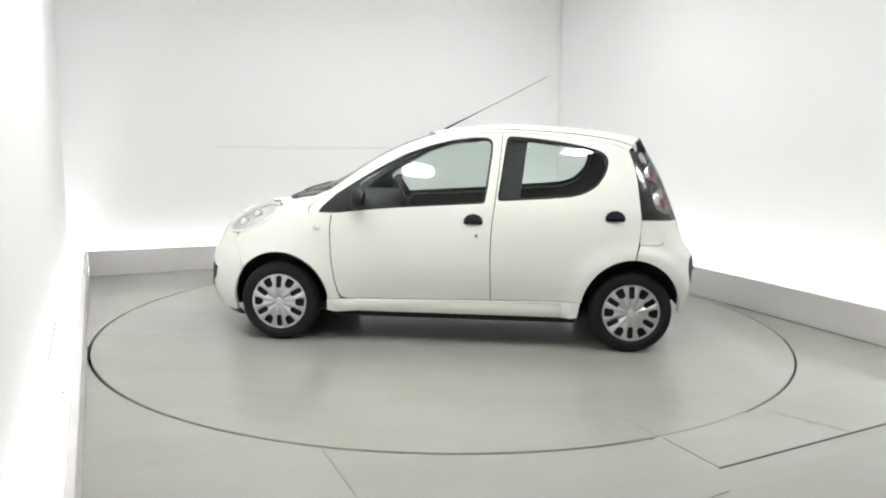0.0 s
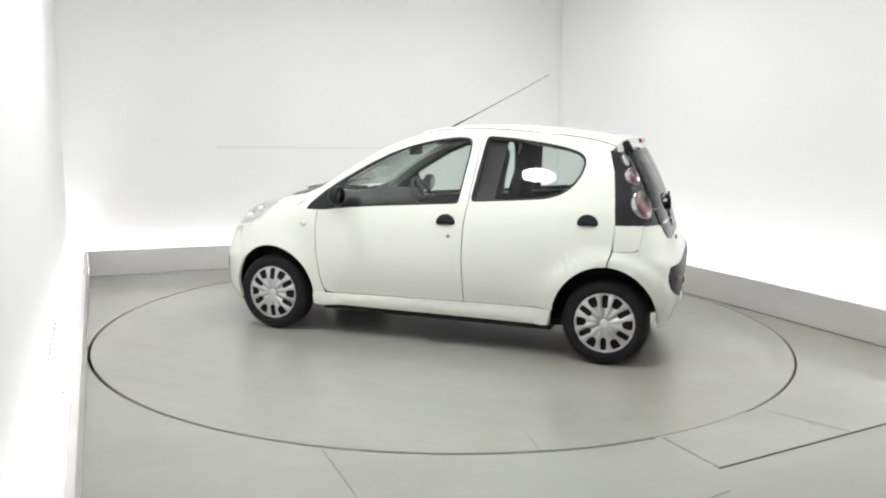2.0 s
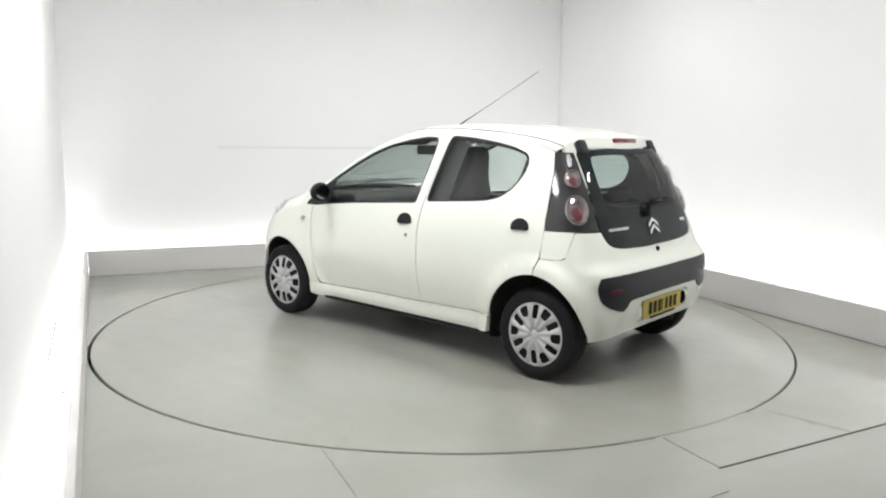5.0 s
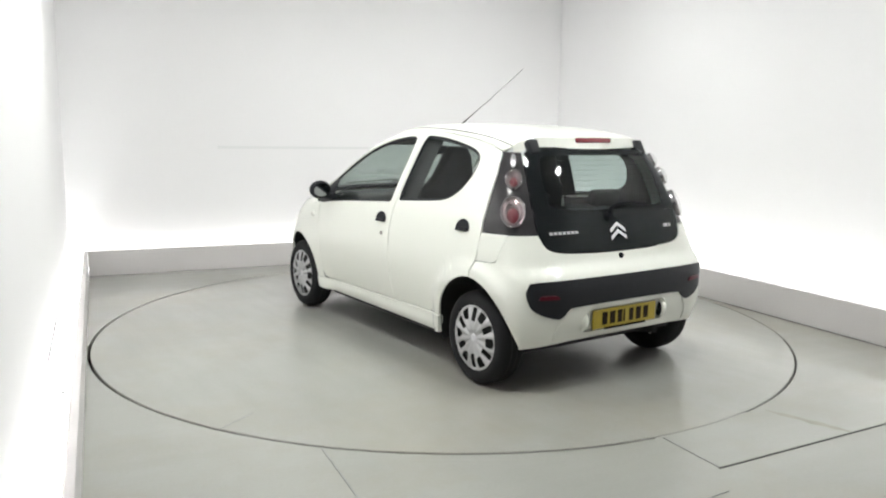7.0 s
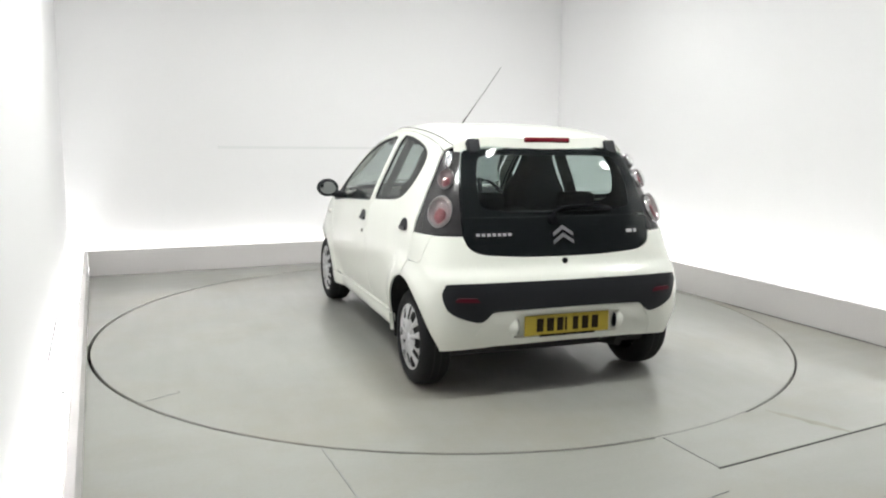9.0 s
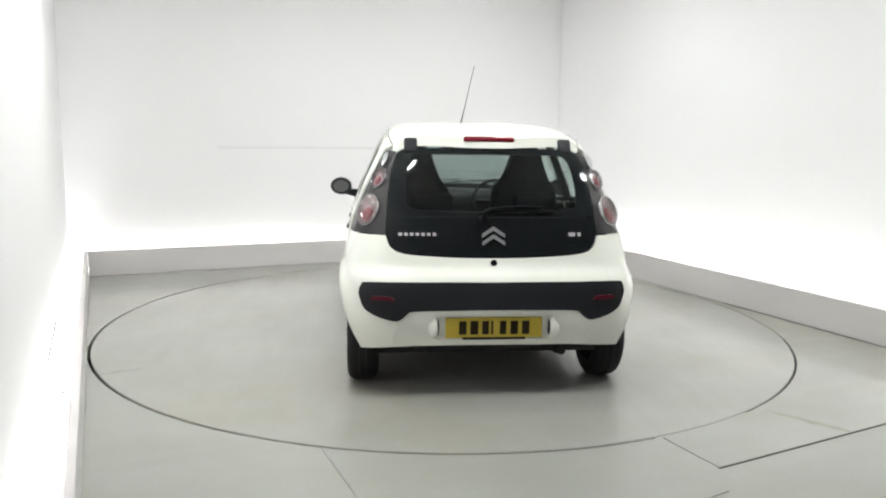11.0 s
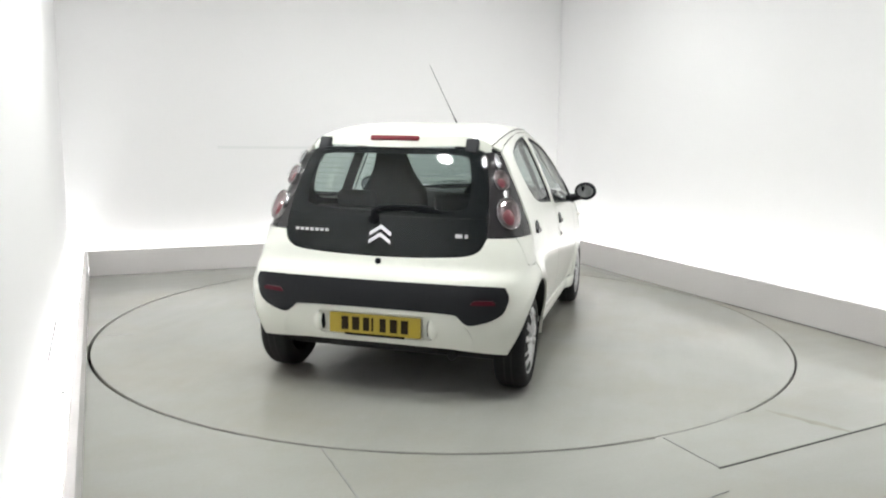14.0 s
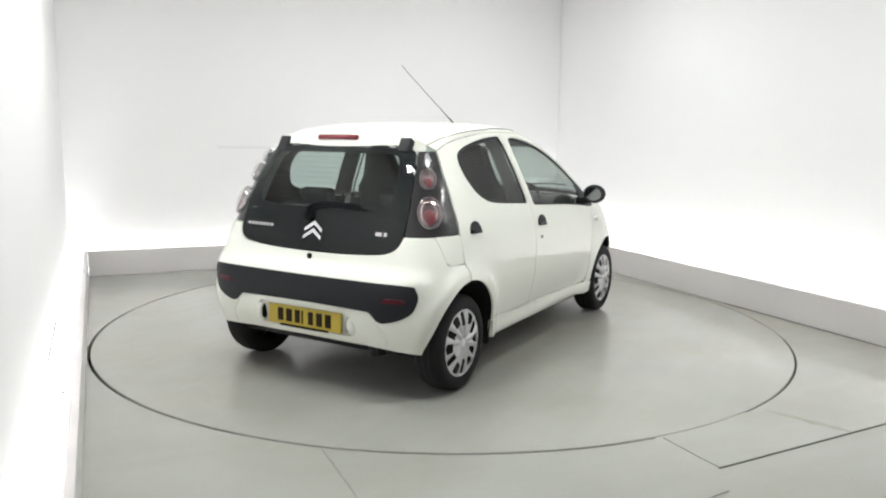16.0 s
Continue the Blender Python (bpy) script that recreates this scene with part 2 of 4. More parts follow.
M_HEADLINER = material("grey_headliner", (0.11, 0.11, 0.105), 0.9, grain=0.05)
M_RUBBER = material("black_tyre_rubber", (0.011, 0.011, 0.012), 0.72, spec=0.25, grain=0.15, grain_size=120, bump=0.2, stain=0.1, stain_size=6)
M_CAP = material("silver_wheel_cover", (0.54, 0.54, 0.55), 0.36, metal=0.6, grain=0.03, grain_size=80)
M_CHROME = material("chrome", (0.80, 0.80, 0.82), 0.12, metal=1.0)
M_SILVER = material("satin_silver", (0.72, 0.72, 0.74), 0.3, metal=0.7)
M_HEAD = material("pale_lamp_reflector", (0.74, 0.74, 0.73), 0.25, metal=0.4, coat=0.5)
M_ROSE = material("rosy_lamp_lens", (0.17, 0.040, 0.050), 0.22, coat=0.6, grain=0.3, grain_size=70)
M_DARKCHROME = material("dark_chrome", (0.46, 0.45, 0.46), 0.16, metal=0.95)
M_PINK = material("rosy_lamp_reflector", (0.36, 0.285, 0.295), 0.17, metal=0.75, grain=0.35, grain_size=60, coat=0.4)
M_RED = material("red_lamp_plastic", (0.17, 0.007, 0.016), 0.2, coat=0.4)
M_DULLRED = material("red_reflector", (0.075, 0.0025, 0.012), 0.35, spec=0.25)
M_SMOKE = material("smoked_lamp_housing", (0.028, 0.026, 0.028), 0.15, spec=0.5, grain=0.3, grain_size=14)
M_PLATE = material("yellow_plate", (0.46, 0.345, 0.04), 0.4, grain=0.03)
M_INK = material("dark_plate_print", (0.022, 0.014, 0.006), 0.6, spec=0.15)
M_BLACK = material("black_print", (0.006, 0.0065, 0.0085), 0.7, spec=0.1)
M_UNDER = material("black_underbody", (0.012, 0.012, 0.012), 0.8, grain=0.2, grain_size=20)
M_MIRROR = material("mirror_glass", (0.30, 0.31, 0.33), 0.03, metal=1.0)
M_STEEL = material("exhaust_steel", (0.30, 0.28, 0.26), 0.4, metal=0.9, grain=0.2, grain_size=30)
M_AMBER = material("clear_repeater", (0.74, 0.73, 0.68), 0.2, coat=0.6)


def glass_material(name, tint, gloss=1.0, base=0.055):
    """Tinted window glass: it lets light through, and mirrors by its angle."""
    m = bpy.data.materials.new(name)
    m.use_nodes = True
    nt = m.node_tree
    nt.nodes.remove(nt.nodes["Principled BSDF"])
    out = nt.nodes["Material Output"]
    clear = nt.nodes.new("ShaderNodeBsdfTransparent")
    clear.inputs[0].default_value = (*tint, 1)
    shine = nt.nodes.new("ShaderNodeBsdfGlossy")
    shine.inputs["Roughness"].default_value = 0.015
    fr = nt.nodes.new("ShaderNodeLayerWeight")
    fr.inputs["Blend"].default_value = 0.5
    pw = nt.nodes.new("ShaderNodeMath")
    pw.operation = "POWER"
    pw.inputs[1].default_value = 5.0
    nt.links.new(fr.outputs["Facing"], pw.inputs[0])
    k = nt.nodes.new("ShaderNodeMath")
    k.operation = "MULTIPLY_ADD"
    k.inputs[1].default_value, k.inputs[2].default_value = 0.7 * gloss, base * gloss
    nt.links.new(pw.outputs[0], k.inputs[0])
    mix = nt.nodes.new("ShaderNodeMixShader")
    nt.links.new(k.outputs[0], mix.inputs[0])
    nt.links.new(clear.outputs[0], mix.inputs[1])
    nt.links.new(shine.outputs[0], mix.inputs[2])
    nt.links.new(mix.outputs[0], out.inputs[0])
    return m


M_GLASS = glass_material("green_tinted_glass", (0.79, 0.85, 0.825))
M_GLASS_WIND = glass_material("windscreen_glass", (0.52, 0.58, 0.56))
M_GLASS_REAR = glass_material("dark_tinted_glass", (0.55, 0.63, 0.615), 1.05, 0.032)
M_LENS = glass_material("clear_lens", (0.95, 0.95, 0.95), 0.8)


def curve(table):
    """A smooth function through (z, value) pairs, without overshoot."""
    xs = [a for a, _ in table]
    ys = [b for _, b in table]
    n = len(xs)
    d = [(ys[i + 1] - ys[i]) / (xs[i + 1] - xs[i]) for i in range(n - 1)]
    m = [d[0]] + [0.0 if d[i - 1] * d[i] <= 0 else 2 * d[i - 1] * d[i] / (d[i - 1] + d[i]) for i in range(1, n - 1)] + [d[-1]]

    def f(x):
        x = min(max(x, xs[0]), xs[-1])
        i = 0
        while i < n - 2 and x > xs[i + 1]:
            i += 1
        h = xs[i + 1] - xs[i]
        t = (x - xs[i]) / h
        return ((1 + 2 * t) * (1 - t) ** 2 * ys[i] + t * (1 - t) ** 2 * h * m[i] + t * t * (3 - 2 * t) * ys[i + 1] + t * t * (t - 1) * h * m[i + 1])
    return f


# The body is a stack of level outlines: how far each reaches forward, back and out to the sides.
Z_TOP = 1.466
FWD = curve([(0.12, 1.71), (0.20, 1.775), (0.33, 1.815), (0.49, 1.803), (0.60, 1.765), (0.72, 1.70), (0.836, 1.58), (0.908, 1.37), (0.97, 1.16), (1.03, 0.965),
             (1.084, 0.842), (1.185, 0.669), (1.285, 0.498), (1.358, 0.328), (1.415, 0.151), (1.44, 0.02), (1.453, -0.12), (1.466, -0.40)])
AFT = curve([(0.12, -1.46), (0.20, -1.515), (0.28, -1.555), (0.44, -1.595), (0.58, -1.598), (0.635, -1.588), (0.672, -1.562), (0.705, -1.535), (0.735, -1.524), (0.80, -1.503), (0.875, -1.478), (1.0, -1.435),
             (1.15, -1.372), (1.30, -1.292), (1.345, -1.262), (1.372, -1.235), (1.40, -1.15), (1.43, -0.98), (1.45, -0.78), (1.466, -0.44)])
SIDE = curve([(0.12, 0.715), (0.20, 0.715), (0.30, 0.742), (0.38, 0.766), (0.47, 0.787), (0.58, 0.798), (0.70, 0.798), (0.82, 0.786), (0.92, 0.765), (0.98, 0.742), (1.06, 0.712), (1.16, 0.668), (1.26, 0.622), (1.33, 0.588), (1.372, 0.560),
              (1.40, 0.545), (1.43, 0.52), (1.447, 0.475), (1.458, 0.36), (1.466, 0.02)])
ENDS = curve([(0.12, 0.735), (0.20, 0.755), (0.30, 0.772), (0.45, 0.788), (0.60, 0.798), (0.70, 0.796), (0.82, 0.784), (0.92, 0.765), (0.98, 0.742)])
AFT_ROUND = curve([(0.12, 0.66), (0.95, 0.60), (1.30, 0.46), (1.40, 0.44), (1.466, 0.1)])
FWD_ROUND = curve([(0.12, 1.02), (0.60, 1.0), (0.908, 0.82), (1.03, 0.50), (1.2, 0.36), (1.38, 0.38), (1.45, 0.3), (1.466, 0.1)])
N_AFT = curve([(0.12, 6.2), (0.66, 6.2), (0.9, 5.2), (1.2, 4.6), (1.466, 3.2)])
N_FWD = curve([(0.12, 3.1), (0.6, 3.1), (0.9, 2.8), (1.1, 3.6), (1.3, 3.6), (1.466, 2.8)])
WHEELS = ((1.17, 0.266), (-1.17, 0.266))


def flare(x, z):
    out = 0.0
    for wx, wz in WHEELS:
        r = math.hypot(x - wx, z - wz)
        if wx < 0 and r > 0.345:
            t = min(max((r - 0.385) / 0.075, 0.0), 1.0)
            out += 0.029 * (1 - t * t * (3 - 2 * t))
        else:
            out += (0.029 if wx < 0 else 0.018) * math.exp(-((r - 0.345) / 0.06) ** 2)
    return out


def half_width(q, z):
    """The outline's half width: the flanks lean in towards the sill, the corners by the bumpers stand upright."""
    a = SIDE(z)
    if z >= 0.98 or abs(q) < 0.8:
        return a
    t = min((abs(q) - 0.8) / 0.2, 1.0)
    return a + (ENDS(z) - a) * t * t * (3 - 2 * t)


def ends(z):
    return AFT(z) + AFT_ROUND(z), FWD(z) - FWD_ROUND(z)


def bowl(q, z):
    """The point of the body at the unrolled place q: -2 is the middle of the tail, -1 to 1 the flank, 2 the middle of the nose;
    beyond -2 and 2 it goes on along the other flank."""
    s = 1.0
    if q < -2:
        q, s = -4 - q, -1.0
    elif q > 2:
        q, s = 4 - q, -1.0
    xa, xf = ends(z)
    b = half_width(q, z)
    if q < -1:
        a = (-1 - q) * math.pi / 2
        n = N_AFT(z)
        c, t = math.cos(a), math.sin(a)
        r = (abs(c) ** n + abs(t) ** n) ** (-1 / n)
        x, y = xa - AFT_ROUND(z) * r * t, b * r * c
    elif q > 1:
        a = (q - 1) * math.pi / 2
        n = N_FWD(z)
        c, t = math.cos(a), math.sin(a)
        r = (abs(c) ** n + abs(t) ** n) ** (-1 / n)
        x, y = xf + FWD_ROUND(z) * r * t, b * r * c
    else:
        x, y = xa + (xf - xa) * (q + 1) / 2, b
    y = max(y, 0.0)
    if y > 0.5:
        y += flare(x, z)
    return Vector((x, s * y, z))


def q_side(x, z):
    """The unrolled place of the flank's point at x."""
    xa, xf = ends(z)
    if x < xa:
        n, k = N_AFT(z), min((xa - x) / AFT_ROUND(z), 1.0)
        return -1 - math.atan2(k, (1 - k ** n) ** (1 / n)) / (math.pi / 2)
    if x > xf:
        n, k = N_FWD(z), min((x - xf) / FWD_ROUND(z), 1.0)
        return 1 + math.atan2(k, (1 - k ** n) ** (1 / n)) / (math.pi / 2)
    return -1 + 2 * (x - xa) / (xf - xa)


def q_tail(y, z):
    """The unrolled place of the tail's point at y; the car's right side lies beyond -2."""
    n, k = N_AFT(z), min(abs(y) / half_width(2, z), 1.0)
    q = -1 - math.atan2((1 - k ** n) ** (1 / n), k) / (math.pi / 2)
    return q if y >= 0 else -4 - q


def q_nose(y, z):
    n, k = N_FWD(z), min(abs(y) / half_width(2, z), 1.0)
    q = 1 + math.atan2((1 - k ** n) ** (1 / n), k) / (math.pi / 2)
    return q if y >= 0 else 4 - q


def finer(points, step=0.03):
    out = []
    for i, (a, b) in enumerate(points):
        c, d = points[(i + 1) % len(points)]
        n = max(1, int(math.ceil(math.hypot(c - a, d - b) / step)))
        out += [(a + (c - a) * k / n, b + (d - b) * k / n) for k in range(n)]
    return out


def rounded(points, radius=0.03, n=4):
    """The closed outline with its corners rounded."""
    out = []
    m = len(points)
    for i in range(m):
        p, a, b = Vector(points[i]), Vector(points[i - 1]), Vector(points[(i + 1) % m])
        u, w = a - p, b - p
        r = min(radius, u.length * 0.45, w.length * 0.45)
        s, e = p + u.normalized() * r, p + w.normalized() * r
        for k in range(n + 1):
            t = k / n
            out.append(tuple((1 - t) ** 2 * s + 2 * t * (1 - t) * p + t * t * e))
    return out


def spline(points, n=5):
    """An open line drawn smoothly through its points."""
    out = []
    p = [Vector(a) for a in points]
    for i in range(len(p) - 1):
        a, b, c, d = p[max(i - 1, 0)], p[i], p[i + 1], p[min(i + 2, len(p) - 1)]
        for k in range(n):
            t = k / n
            v = 0.5 * (2 * b + (c - a) * t + (2 * a - 5 * b + 4 * c - d) * t * t + (3 * b - a - 3 * c + d) * t ** 3)
            out.append((v.x, v.y))
    out.append(tuple(points[-1]))
    return out


def flat_fill(loops):
    """Triangles that fill a flat outline, less its holes."""
    bm = bmesh.new()
    edges = []
    for loop in loops:
        vs = [bm.verts.new((a, b, 0)) for a, b in loop]
        edges += [bm.edges.new((vs[i], vs[(i + 1) % len(vs)])) for i in range(len(vs))]
    bmesh.ops.triangle_fill(bm, use_beauty=True, use_dissolve=False, edges=edges, normal=(0, 0, 1))
    return bm


def cut_grid(bm, da, db):
    lo = [min(v.co[i] for v in bm.verts) for i in (0, 1)]
    hi = [max(v.co[i] for v in bm.verts) for i in (0, 1)]
    for i, step in ((0, da), (1, db)):
        n = int((hi[i] - lo[i]) / step)
        for k in range(1, n + 1):
            co, no = [0, 0, 0], [0, 0, 0]
            co[i], no[i] = lo[i] + (hi[i] - lo[i]) * k / (n + 1), 1
            bmesh.ops.bisect_plane(bm, geom=bm.verts[:] + bm.edges[:] + bm.faces[:], dist=1e-6, plane_co=co, plane_no=no)


def normal_at(q, z):
    e = 0.004
    z1, z0 = min(z + e, Z_TOP - 0.0005), max(z - e, 0.12)
    n = (bowl(q + e, z) - bowl(q - e, z)).cross(bowl(q, z1) - bowl(q, z0))
    p = bowl(q, z)
    if n.length < 1e-9:
        return Vector((0, 0, 1))
    n.normalize()
    return n if n.dot(Vector((p.x * 0.35, p.y, (z - 0.7) * 0.8))) > 0 else -n


def skin(loops, offset=0.0, thick=0.012, mirror=False, da=0.05, db=0.045):
    """A bent panel of the body from outlines in unrolled places, with turned-in edges."""
    bm = flat_fill(loops)
    cut_grid(bm, da, db)
    new_co, normals = {}, {}
    for v in bm.verts:
        q, z = v.co.x, min(max(v.co.y, 0.12), Z_TOP - 0.0008)
        n = normal_at(q, z)
        p = bowl(q, z)
        new_co[v], normals[v] = p + n * (offset(p.x, z) if callable(offset) else offset), n
    for v in bm.verts:
        v.co = new_co[v]
    bm.normal_update()
    flip = [f for f in bm.faces if f.normal.dot(sum((normals[v] for v in f.verts), Vector())) < 0]
    bmesh.ops.reverse_faces(bm, faces=flip)
    for f in bm.faces:
        f.smooth = True
    if thick:
        rim, low = {}, {}
        for e in [e for e in bm.edges if e.is_boundary]:
            f = e.link_faces[0]
            a, b = e.verts
            loop = next(l for l in f.loops if l.edge == e)
            a, b = loop.vert, loop.link_loop_next.vert
            for v in (a, b):
                if v not in rim:
                    rim[v] = bm.verts.new(v.co)
                    low[v] = bm.verts.new(v.co - normals[v] * thick)
            bm.faces.new((rim[b], rim[a], low[a], low[b]))
    if mirror:
        bmesh.ops.scale(bm, vec=(1, -1, 1), verts=bm.verts[:])
        bmesh.ops.reverse_faces(bm, faces=bm.faces[:])
    return bm


def panel(name, mat, parent, outline, holes=(), label="", where=q_side, **k):
    loops = [[(where(a, z), z) for a, z in finer(l)] for l in (outline, *holes)]
    return part(name, skin(loops, **k), mat, parent, label)


def arc(cx, cz, r, a0, a1, n=14):
    return [(cx + r * math.cos(radians(a0 + (a1 - a0) * i / n)), cz + r * math.sin(radians(a0 + (a1 - a0) * i / n))) for i in range(n + 1)]


def lathe(profile, n=48, axis="y"):
    """A turned shape: (radius, place along the axis) pairs."""
    bm = bmesh.new()
    rings = []
    for r, h in profile:
        ring = []
        for i in range(n):
            a = 2 * math.pi * i / n
            ring.append(bm.verts.new((r * math.cos(a), h, r * math.sin(a))))
        rings.append(ring)
    for k in range(len(rings) - 1):
        for i in range(n):
            j = (i + 1) % n
            f = bm.faces.new((rings[k][i], rings[k][j], rings[k + 1][j], rings[k + 1][i]))
            f.smooth = True
    bmesh.ops.recalc_face_normals(bm, faces=bm.faces[:])
    return bm


def ellipsoid(bm, x, y, z, rx, ry, rz, seg=20):
    r = bmesh.ops.create_uvsphere(bm, u_segments=seg, v_segments=seg // 2 + 2, radius=1.0, matrix=Matrix.Translation((x, y, z)) @ Matrix.Diagonal((rx, ry, rz, 1)))
    for v in r["verts"]:
        for f in v.link_faces:
            f.smooth = True
    return bm


def soft_block(sx, sy, sz, bevel):
    """A padded block with rounded edges."""
    bm = bmesh.new()
    bmesh.ops.create_cube(bm, size=1.0, matrix=Matrix.Diagonal((sx, sy, sz, 1)))
    bmesh.ops.bevel(bm, geom=bm.edges[:], offset=bevel, segments=4, affect="EDGES", profile=0.5)
    for f in bm.faces:
        f.smooth = True
    return bm


def tube(points, radius, seg=8):
    """A round bar along a line of points."""
    bm = bmesh.new()
    rings = []
    for i, p in enumerate(points):
        p = Vector(p)
        d = (Vector(points[min(i + 1, len(points) - 1)]) - Vector(points[max(i - 1, 0)])).normalized()
        u = d.cross(Vector((0.13, 0.97, 0.2))).normalized()
        w = d.cross(u)
        r = radius[i] if isinstance(radius, (list, tuple)) else radius
        rings.append([bm.verts.new(p + (u * math.cos(2 * math.pi * k / seg) + w * math.sin(2 * math.pi * k / seg)) * r) for k in range(seg)])
    for a, b in zip(rings, rings[1:]):
        for k in range(seg):
            f = bm.faces.new((a[k], a[(k + 1) % seg], b[(k + 1) % seg], b[k]))
            f.smooth = True
    bm.faces.new(rings[0][::-1])
    bm.faces.new(rings[-1])
    bmesh.ops.recalc_face_normals(bm, faces=bm.faces[:])
    return bm


# Outlines on the flank, as (x, z).
F_WINDOW = [(0.905, 0.872), (0.764, 0.872), (0.612, 0.892), (0.385, 0.913), (0.011, 0.938), (-0.203, 0.952), (-0.220, 1.056), (-0.245, 1.270), (-0.247, 1.335),
            (-0.235, 1.362), (-0.205, 1.374), (-0.123, 1.375), (0.027, 1.354), (0.178, 1.318), (0.330, 1.263), (0.473, 1.190), (0.625, 1.100), (0.779, 1.000), (0.872, 0.918)]
R_WINDOW = [(-0.283, 0.966), (-0.576, 0.986), (-0.760, 1.002), (-0.850, 1.025), (-0.930, 1.075), (-0.985, 1.155), (-1.002, 1.225), (-0.990, 1.268), (-0.955, 1.296),
            (-0.864, 1.324), (-0.717, 1.351), (-0.532, 1.374), (-0.338, 1.386)]
F_DOOR = [(0.802, 0.860), (0.814, 0.78), (0.808, 0.592), (0.788, 0.440), (0.765, 0.350), (0.742, 0.312), (0.700, 0.300), (-0.252, 0.318), (-0.243, 0.621), (-0.248, 0.807), (-0.266, 0.955),
          (-0.287, 1.15), (-0.308, 1.4075), (-0.123, 1.402), (0.050, 1.388), (0.200, 1.352), (0.350, 1.300), (0.500, 1.228), (0.650, 1.140), (0.800, 1.040), (0.905, 0.955), (0.965, 0.895), (0.955, 0.862)]
F_WINDOW, R_WINDOW = rounded(F_WINDOW, 0.022, 3), rounded(R_WINDOW, 0.034, 3)


def arch_r(a, rear):
    """The arch's radius towards the angle a; it is tighter behind the rear wheel and before the front one."""
    a = radians(a)
    c, t = math.cos(a), max(math.sin(a), 0.0)
    fwd, back, top = (0.332, 0.314, 0.352) if rear else (0.336, 0.340, 0.341)
    side = fwd if c > 0 else back
    return side + (top - side) * t ** 2


def arch_arc(rear, a0, a1, n=16, grow=0.0):
    cx, cz = WHEELS[1] if rear else WHEELS[0]
    out = []
    for i in range(n + 1):
        a = a0 + (a1 - a0) * i / n
        r = arch_r(a, rear) + grow
        out.append((cx + r * math.cos(radians(a)), cz + r * math.sin(radians(a))))
    return out


R_DOOR = [(-0.257, 0.318), (-0.852, 0.330)] + arch_arc(True, 12, 90) + [(-1.177, 0.655), (-1.192, 0.70), (-1.204, 0.80), (-1.206, 0.868), (-1.190, 1.05), (-1.172, 1.186), (-1.135, 1.300),
          (-1.050, 1.335), (-0.900, 1.362), (-0.720, 1.383), (-0.532, 1.402), (-0.312, 1.408), (-0.292, 1.15), (-0.272, 0.955), (-0.254, 0.807), (-0.249, 0.621)]


def wheel(car, x, y):
    root = new("wheel")
    root.parent = car
    root.location = (x, y, 0.267)
    if y < 0:
        root.rotation_euler = (0, 0, math.pi)
    # turned with the outer face towards +y
    tyre = lathe([(0.178, -0.005), (0.186, 0.004), (0.205, 0.012), (0.232, 0.010), (0.250, 0.000), (0.260, -0.014), (0.265, -0.032), (0.2655, -0.070), (0.266, -0.075), (0.2655, -0.118), (0.260, -0.140), (0.240, -0.158), (0.20, -0.165), (0.175, -0.150)], 64)
    t = part("tyre", tyre, M_RUBBER, root, "black rubber tyre")
    # grooves of the tread
    for h in (-0.055, -0.093):
        part("tread_groove", lathe([(0.262, h - 0.005), (0.2665, h - 0.004), (0.2665, h + 0.004), (0.262, h + 0.005)], 48), M_UNDER, t)
    # pressed plastic cover with slots between the spokes
    loops = [[(0.186 * math.cos(2 * math.pi * i / 60), 0.186 * math.sin(2 * math.pi * i / 60)) for i in range(60)]]
    for k in range(12):
        a = 2 * math.pi * k / 12
        if k % 2:  # straight slot
            slot = rounded([(0.089, -0.0165), (0.165, -0.0175), (0.165, 0.0175), (0.089, 0.0165)], 0.013, 4)
        else:  # broad slot, round towards the hub
            slot = [(0.128 - 0.023 * math.sin(math.pi * i / 8), 0.024 * math.cos(math.pi * i / 8)) for i in range(9)]
            slot += rounded([(0.130, -0.024), (0.162, -0.028), (0.165, 0.0), (0.162, 0.028), (0.130, 0.024)], 0.009, 3)[3:-4]
        loops.append([(math.cos(a) * u - math.sin(a) * v, math.sin(a) * u + math.cos(a) * v) for u, v in slot])
    bm = flat_fill(loops)
    cut_grid(bm, 0.009, 0.009)
    for v in bm.verts:
        r = math.hypot(v.co.x, v.co.y)
        a = math.atan2(v.co.y, v.co.x)
        h = 0.014 - 0.020 * (r / 0.186) ** 3 + 0.007 * math.exp(-((r - 0.176) / 0.008) ** 2) - 0.008 * math.exp(-(r / 0.040) ** 4)
        rib = -math.cos(12 * a)
        h += (0.0065 * rib + 0.003 * math.cos(6 * a)) * min(1, max(0, (r - 0.020) / 0.02)) * min(1, max(0, (0.175 - r) / 0.02))
        v.co = (v.co.x * 1.045, h, v.co.y * 1.045)
    bm.normal_update()
    bmesh.ops.reverse_faces(bm, faces=[f for f in bm.faces if f.normal.y < 0])
    rim = bmesh.ops.extrude_edge_only(bm, edges=[e for e in bm.edges if e.is_boundary and all(math.hypot(v.co.x, v.co.z) > 0.191 for v in e.verts)])
    for v in [g for g in rim["geom"] if isinstance(g, bmesh.types.BMVert)]:
        v.co.y -= 0.016
    for f in bm.faces:
        f.smooth = abs(f.normal.y) > 0.5
    cover = part("wheel_cover", bm, M_CAP, root, "silver plastic wheel cover with oval slots")
    bm = lathe([(0.001, 0.008), (0.016, 0.0105), (0.022, 0.009), (0.026, 0.005)], 24)
    part("cover_badge", bm, M_SILVER, cover)
    bm = lathe([(0.001, -0.02), (0.10, -0.022), (0.180, -0.022), (0.185, -0.03)], 40)
    part("steel_rim", bm, M_UNDER, root, "dark steel rim behind the cover")
    return root


